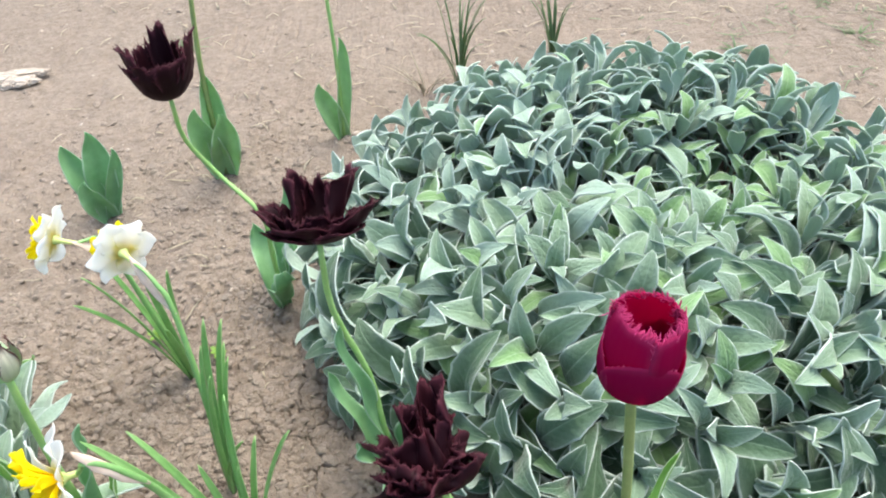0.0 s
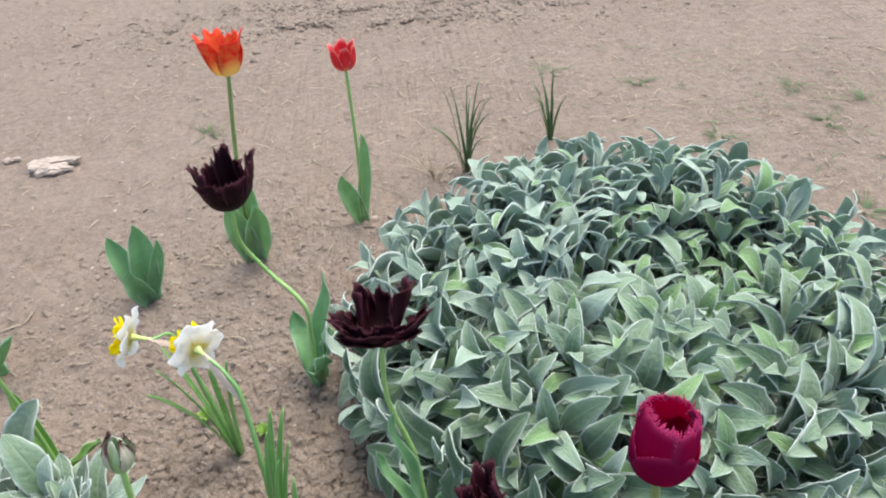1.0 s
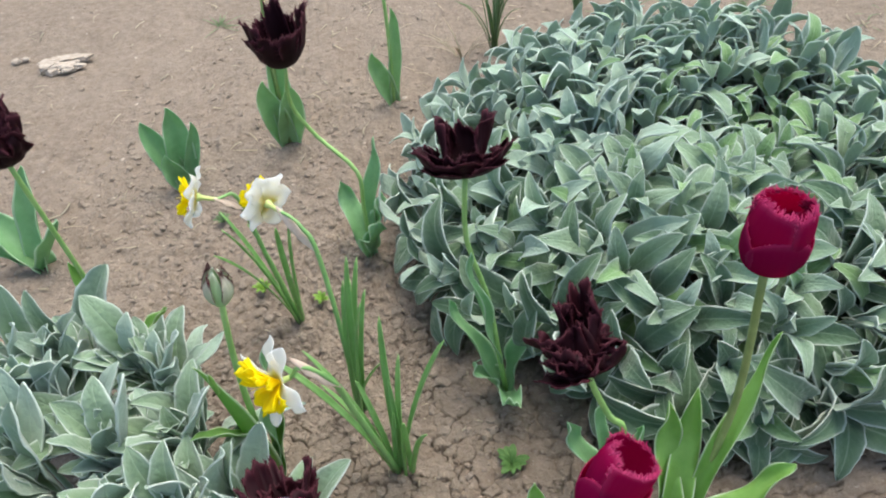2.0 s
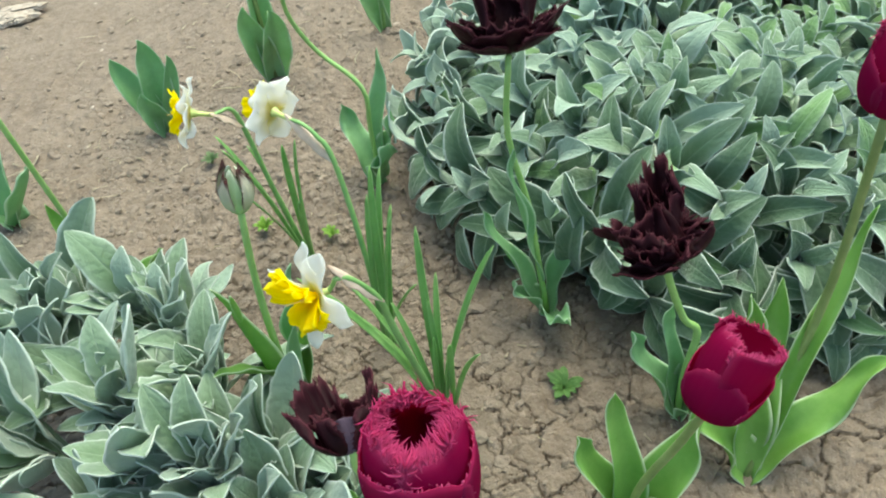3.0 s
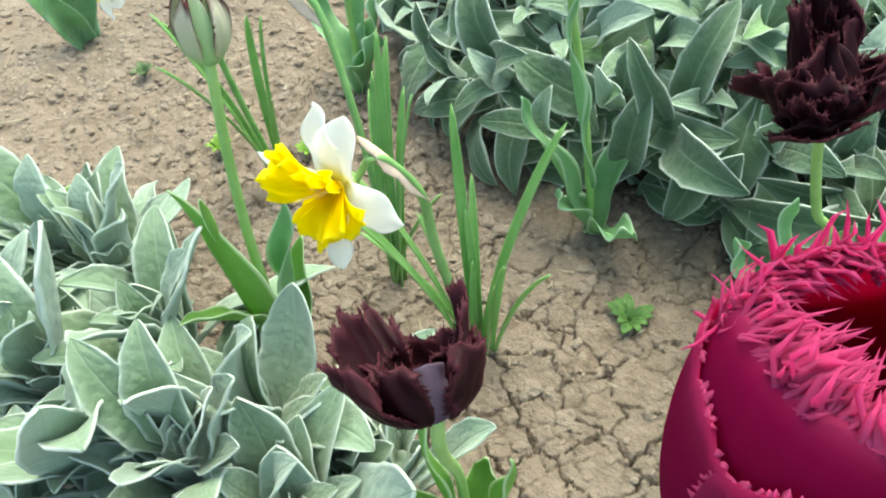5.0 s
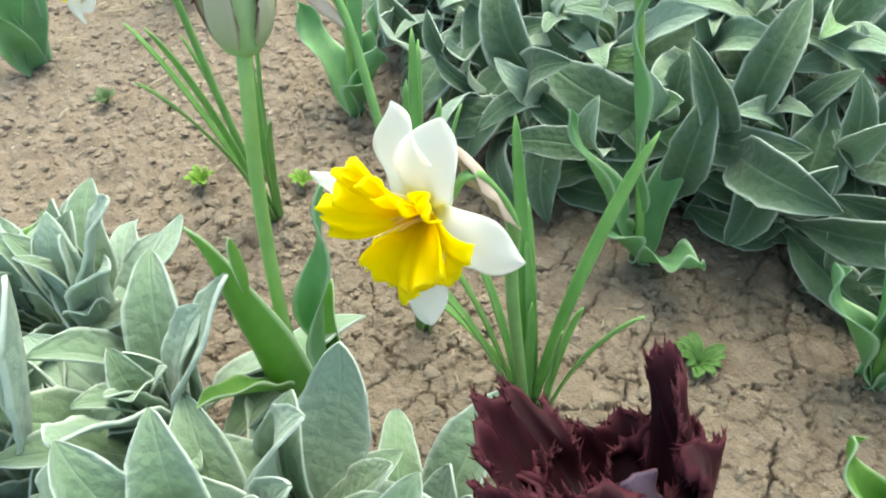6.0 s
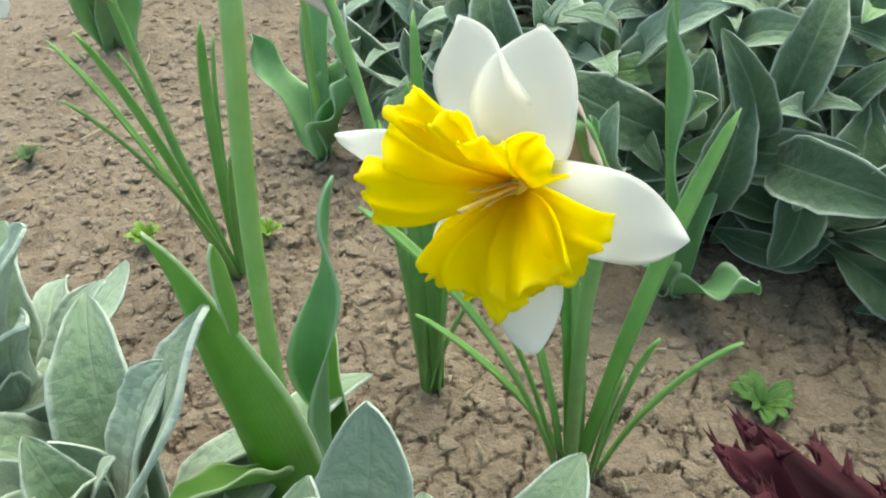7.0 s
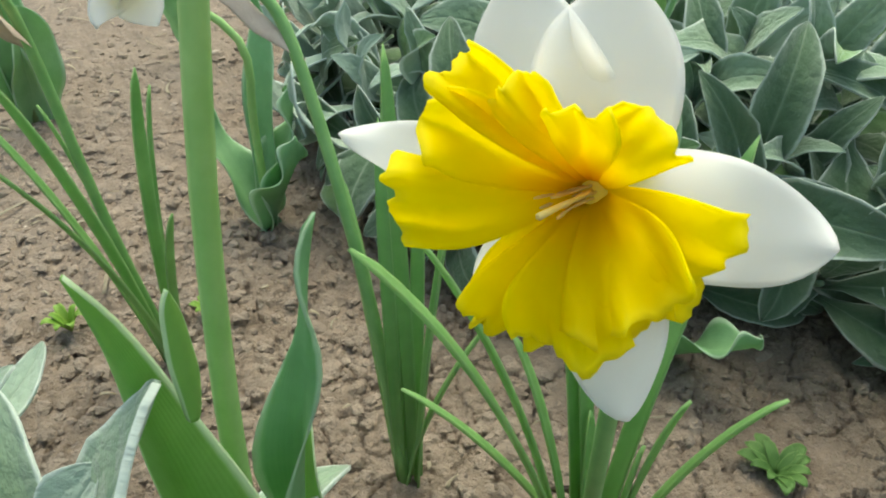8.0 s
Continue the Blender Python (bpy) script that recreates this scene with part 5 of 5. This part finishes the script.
plant, o = daffodil("daffodil with one white flower and a split yellow corona", -0.238, 0.369,
    [(-0.262, 0.345, 0.18), (-0.268, 0.333, 0.245), (-0.284, 0.326, 0.284), (-0.294, 0.3205, 0.2955), (-0.2985, 0.3225, 0.288), (-0.3035, 0.3215, 0.2825)],
    ((-0.266, 0.333, 0.246), (-0.293, 0.324, 0.302)),
    [((-0.336, 0.38, 0.245), 0.0105, (-0.006, 0.002)), ((-0.306, 0.398, 0.228), 0.010, (-0.004, 0.006)), ((-0.156, 0.382, 0.225), 0.0115, (0.006, 0.0)),
     ((-0.215, 0.346, 0.141), 0.009, (0.016, -0.002)), ((-0.19, 0.322, 0.148), 0.0105, (0.018, -0.004)), ((-0.222, 0.428, 0.228), 0.0105, (0.004, 0.006)), ((-0.262, 0.40, 0.16), 0.009, (-0.002, 0.004)), ((-0.226, 0.40, 0.15), 0.009, (0.008, 0.004))], 1)
daffodil_flower(plant, np.array([-0.3125, 0.316, 0.2865]) - o, (-0.74, -0.54, 0.40), (0.60, -0.80, -0.03), 0.044,
    [(176, 1.09, 0.46, 0.32), (92, 0.88, 0.90, 0.06), (123, 1.01, 0.80, 0.02), (-3, 0.98, 0.80, 0.03), (-69, 0.98, 0.72, 0.20), (-128, 0.70, 0.5, 0.05)],
    [(-170, 0.68, 0.36, 0.46), (160, 0.66, 0.30, 0.52), (138, 0.66, 0.24, 0.52), (118, 0.48, 0.22, 0.56), (92, 0.34, 0.22, 0.56), (56, 0.40, 0.32, 0.44), (-20, 0.62, 0.50, 0.28), (-40, 0.52, 0.40, 0.34), (-62, 0.56, 0.42, 0.38), (-84, 0.64, 0.46, 0.38), (-108, 0.70, 0.40, 0.30), (-126, 0.72, 0.22, 0.22)], 4)

plant, o = daffodil("daffodil with a white flower turned away, on a tall stem", -0.283, 0.469,
    [(-0.281, 0.50, 0.13), (-0.287, 0.534, 0.243), (-0.298, 0.546, 0.272), (-0.309, 0.556, 0.283), (-0.3197, 0.5655, 0.2846)],
    ((-0.287, 0.534, 0.244), (-0.320, 0.566, 0.285)),
    [((-0.243, 0.534, 0.223), 0.010, (0.004, 0.004)), ((-0.252, 0.515, 0.245), 0.010, (0.006, 0.0)), ((-0.24, 0.506, 0.193), 0.009, (0.008, 0.0)), ((-0.243, 0.46, 0.22), 0.010, (0.004, -0.006)), ((-0.262, 0.56, 0.16), 0.009, (0.0, 0.006))], 2)
SMALL_TEPALS = [(k * 60 + 12, 1.0, 1.22, 0.04 + 0.08 * (k % 2)) for k in range(6)]
SMALL_LOBES = [(k * 60 + 20, 0.60, 0.5, 0.42) for k in range(6)]
daffodil_flower(plant, np.array([-0.336, 0.583, 0.287]) - o, (-0.68, 0.73, 0.10), (0.45, 0.31, 0.80), 0.040, SMALL_TEPALS, SMALL_LOBES, 6, 0.60)

plant, o = daffodil("daffodil with a white flower facing sideways", -0.368, 0.656,
    [(-0.380, 0.656, 0.12), (-0.386, 0.651, 0.233), (-0.391, 0.646, 0.262), (-0.400, 0.637, 0.268), (-0.4071, 0.6303, 0.2700)],
    ((-0.386, 0.651, 0.234), (-0.407, 0.630, 0.270)),
    [((-0.43, 0.687, 0.206), 0.009, (-0.006, 0.002)), ((-0.41, 0.61, 0.237), 0.010, (-0.004, -0.004)), ((-0.392, 0.661, 0.199), 0.009, (-0.002, 0.004)), ((-0.345, 0.612, 0.225), 0.010, (0.004, -0.004)), ((-0.335, 0.65, 0.20), 0.009, (0.006, 0.0))], 3)
daffodil_flower(plant, np.array([-0.430, 0.632, 0.277]) - o, (-0.95, 0.07, 0.29), (0.29, 0.52, 0.81), 0.040, SMALL_TEPALS, SMALL_LOBES, 8, 0.60)


# ---- grass tufts, weeds, stone and crumbs ----
def tuft(label, x, y, blades, height, lean, mat, seed, width=0.005, name="grass_tuft"):
    plant = thing(name, label, "grass", (x, y, floor_at(x, y) - 0.003), "weeds on the soil")
    rng = np.random.default_rng(seed)
    for _ in range(blades):
        a = rng.random() * 6.283
        h, d = height * rng.uniform(0.6, 1.1), lean * rng.uniform(0.3, 1.2)
        out = np.array([math.cos(a), math.sin(a), 0])
        foot = out * rng.uniform(0, 0.012)
        leaf_part(plant, mat, [foot, foot + out * d * 0.15 + [0, 0, h * 0.5], foot + out * d * 0.5 + [0, 0, h * 0.9], foot + out * d + [0, 0, h]], width * rng.uniform(0.7, 1.2), -out + [0, 0, 0.2], name="blade", shape="blade", n=8, m=2, fold=0.4, thick=0.0006, twist=rng.uniform(-40, 40))
    return plant


def weed(label, x, y, leaves, size, seed, mat=None, rise=0.5):
    plant = thing("weed", label, "weed", (x, y, floor_at(x, y) - 0.001), "weeds on the soil")
    rng = np.random.default_rng(seed)
    for k in range(leaves):
        a = k * 2.4 + rng.uniform(-0.3, 0.3)
        d = size * rng.uniform(0.6, 1.0)
        out = np.array([math.cos(a), math.sin(a), 0])
        leaf_part(plant, mat or WEED_LEAF, [(0, 0, 0.002), out * d * 0.4 + [0, 0, size * rise * 0.7], out * d * 0.8 + [0, 0, size * rise], out * d + [0, 0, size * rise * 0.8]], d * 0.45, (0, 0, 1), shape="oval", n=6, m=4, fold=0.3, wave=0.04, thick=0.0005)
    return plant


tuft("tuft of dark green grass blades", 0.078, 1.395, 16, 0.21, 0.09, GRASS_LEAF, 1, 0.0075)
tuft("thin tuft of dark green grass blades", 0.295, 1.478, 9, 0.165, 0.06, GRASS_LEAF, 2, 0.0065)
tuft("pale dry grass blades bent over the soil", 0.0, 1.385, 9, 0.07, 0.10, DRY_LEAF, 3, 0.004)
weed("small bright green seedling in cracked soil", -0.097, 0.353, 14, 0.024, 1, SEEDLING_LEAF, 0.6)
weed("small upright yellow-green seedling on crumbly soil", -0.426, 0.727, 8, 0.020, 2, rise=1.1)
weed("small spreading yellow-green seedling on crumbly soil", -0.332, 0.682, 7, 0.018, 3, rise=0.8)
weed("tiny dark green weed on crumbly soil", -0.511, 0.919, 8, 0.020, 4, GRASS_LEAF, 0.9)
for k, (x, y) in enumerate(((0.954, 1.408), (0.381, 1.90), (0.692, 1.415), (0.849, 1.059), (-0.60, 1.75), (1.10, 1.50), (0.98, 1.62), (0.60, 1.75))):
    tuft("small flat tuft of grass on bare soil", x, y, 12, 0.014, 0.075, GRASS_LEAF, 20 + k, 0.004)


def stone(label, x, y, flakes, seed):
    """A crumbling clod: a few flat, uneven flakes stuck together. flakes: (x, y, z, long, deep, high)."""
    bm = bmesh.new()
    for k, (px, py, pz, *size) in enumerate(flakes):
        made = bmesh.ops.create_icosphere(bm, subdivisions=4, radius=1.0)["verts"]
        for v in made:
            p = v.co.copy()
            q = p + Vector((seed + k * 3.1, 0, 0))
            p *= 1 + 0.55 * noise.noise(q * 1.6) + 0.25 * noise.noise(q * 4.0) + 0.12 * noise.noise(q * 10)
            p.z = max(-0.6, min(0.65 + 0.2 * noise.noise(q * 3), p.z))
            v.co = Vector((px + p.x * size[0], py + p.y * size[1], pz + p.z * size[2]))
    me = bpy.data.meshes.new("clod")
    bm.to_mesh(me)
    bm.free()
    me.materials.append(STONE)
    ob = tagged(new("clod", me), label, "clod")
    ob.location = (x, y, floor_at(x, y) + 0.004)


stone("pale flat crumbling clod lying on the soil", -0.99, 1.648, ((-0.025, 0.01, 0.006, 0.035, 0.030, 0.014), (0.022, -0.012, 0.006, 0.034, 0.022, 0.012), (0.02, 0.02, 0.010, 0.045, 0.018, 0.010), (-0.01, -0.02, 0.003, 0.02, 0.015, 0.009)), 2.0)
stone("small pale clod lying on the soil", -1.13, 1.72, ((0, 0, 0.003, 0.012, 0.010, 0.008), (0.022, 0.006, 0.003, 0.009, 0.008, 0.006)), 5.0)

crumbs("crumbs", "loose crumbs of dry clay on the soil", CLOD, 13000, 3, lambda r: (r.normal(-0.42, 0.26), r.normal(0.80, 0.30)), 0.0012, 0.0085, 0.6)
crumbs("crumbs", "scattered dry clay crumbs on bare ground", CLOD, 6500, 4, lambda r: (r.uniform(-1.9, 1.9), 0.9 + 2.5 * r.random() ** 1.3), 0.0016, 0.009)
crumbs("crumbs", "rough dug clods of dry clay", CLOD, 4200, 5, lambda r: (r.normal(0.1, 0.6), r.normal(2.66, 0.16)), 0.004, 0.017, 0.6)
crumbs("crumbs", "pale chips of dry clay on bare ground", STONE, 1500, 15, lambda r: (r.uniform(-1.9, 1.9), 0.8 + 2.6 * r.random() ** 1.2), 0.0014, 0.006, 0.6)
crumbs("crumbs", "fine clay crumbs between the plants", CLOD, 2600, 6, lambda r: (r.uniform(-0.45, 0.15), r.uniform(0.1, 0.6)), 0.0006, 0.0032)


def straws(label, count, seed, place, mat, low, high, widest=0.003):
    """Bits of dry straw and blades lying on the soil."""
    rng = np.random.default_rng(seed)
    spots = np.array([place(rng) for _ in range(count)])
    pieces = []
    for (x, y), z in zip(spots, ground_height(spots[:, 0], spots[:, 1])):
        a, d = rng.random() * 6.283, rng.uniform(low, high)
        way = np.array([math.cos(a), math.sin(a), 0])
        p = np.array([x, y, z + 0.003])
        bow = np.array([rng.uniform(-0.3, 0.3) * d, rng.uniform(-0.3, 0.3) * d, 0.12 * d])
        pieces.append(blade([p - way * d / 2, p + bow, p + way * d / 2], rng.uniform(0.0012, widest), (0, 0, 1), "blade", 5, 2, 0.3, thick=0.0005))
    v, f, a = joined(pieces)
    tagged(mesh_object("straw", v, f, mat, attrs=a), label, "straw", kind="stuff")


straws("dry straw bits strewn on the soil", 900, 8, lambda r: (r.normal(0.35, 0.8), r.uniform(0.75, 3.2)), DRY_LEAF, 0.008, 0.06, 0.005)
straws("short pale straw bits between the crumbs", 220, 12, lambda r: (r.uniform(-0.75, 0.05), r.uniform(0.25, 1.1)), DRY_LEAF, 0.003, 0.013)
straws("sparse thin green blades on the soil", 160, 9, lambda r: (r.normal(0.95, 0.25), r.normal(1.45, 0.25)), GRASS_LEAF, 0.02, 0.07)
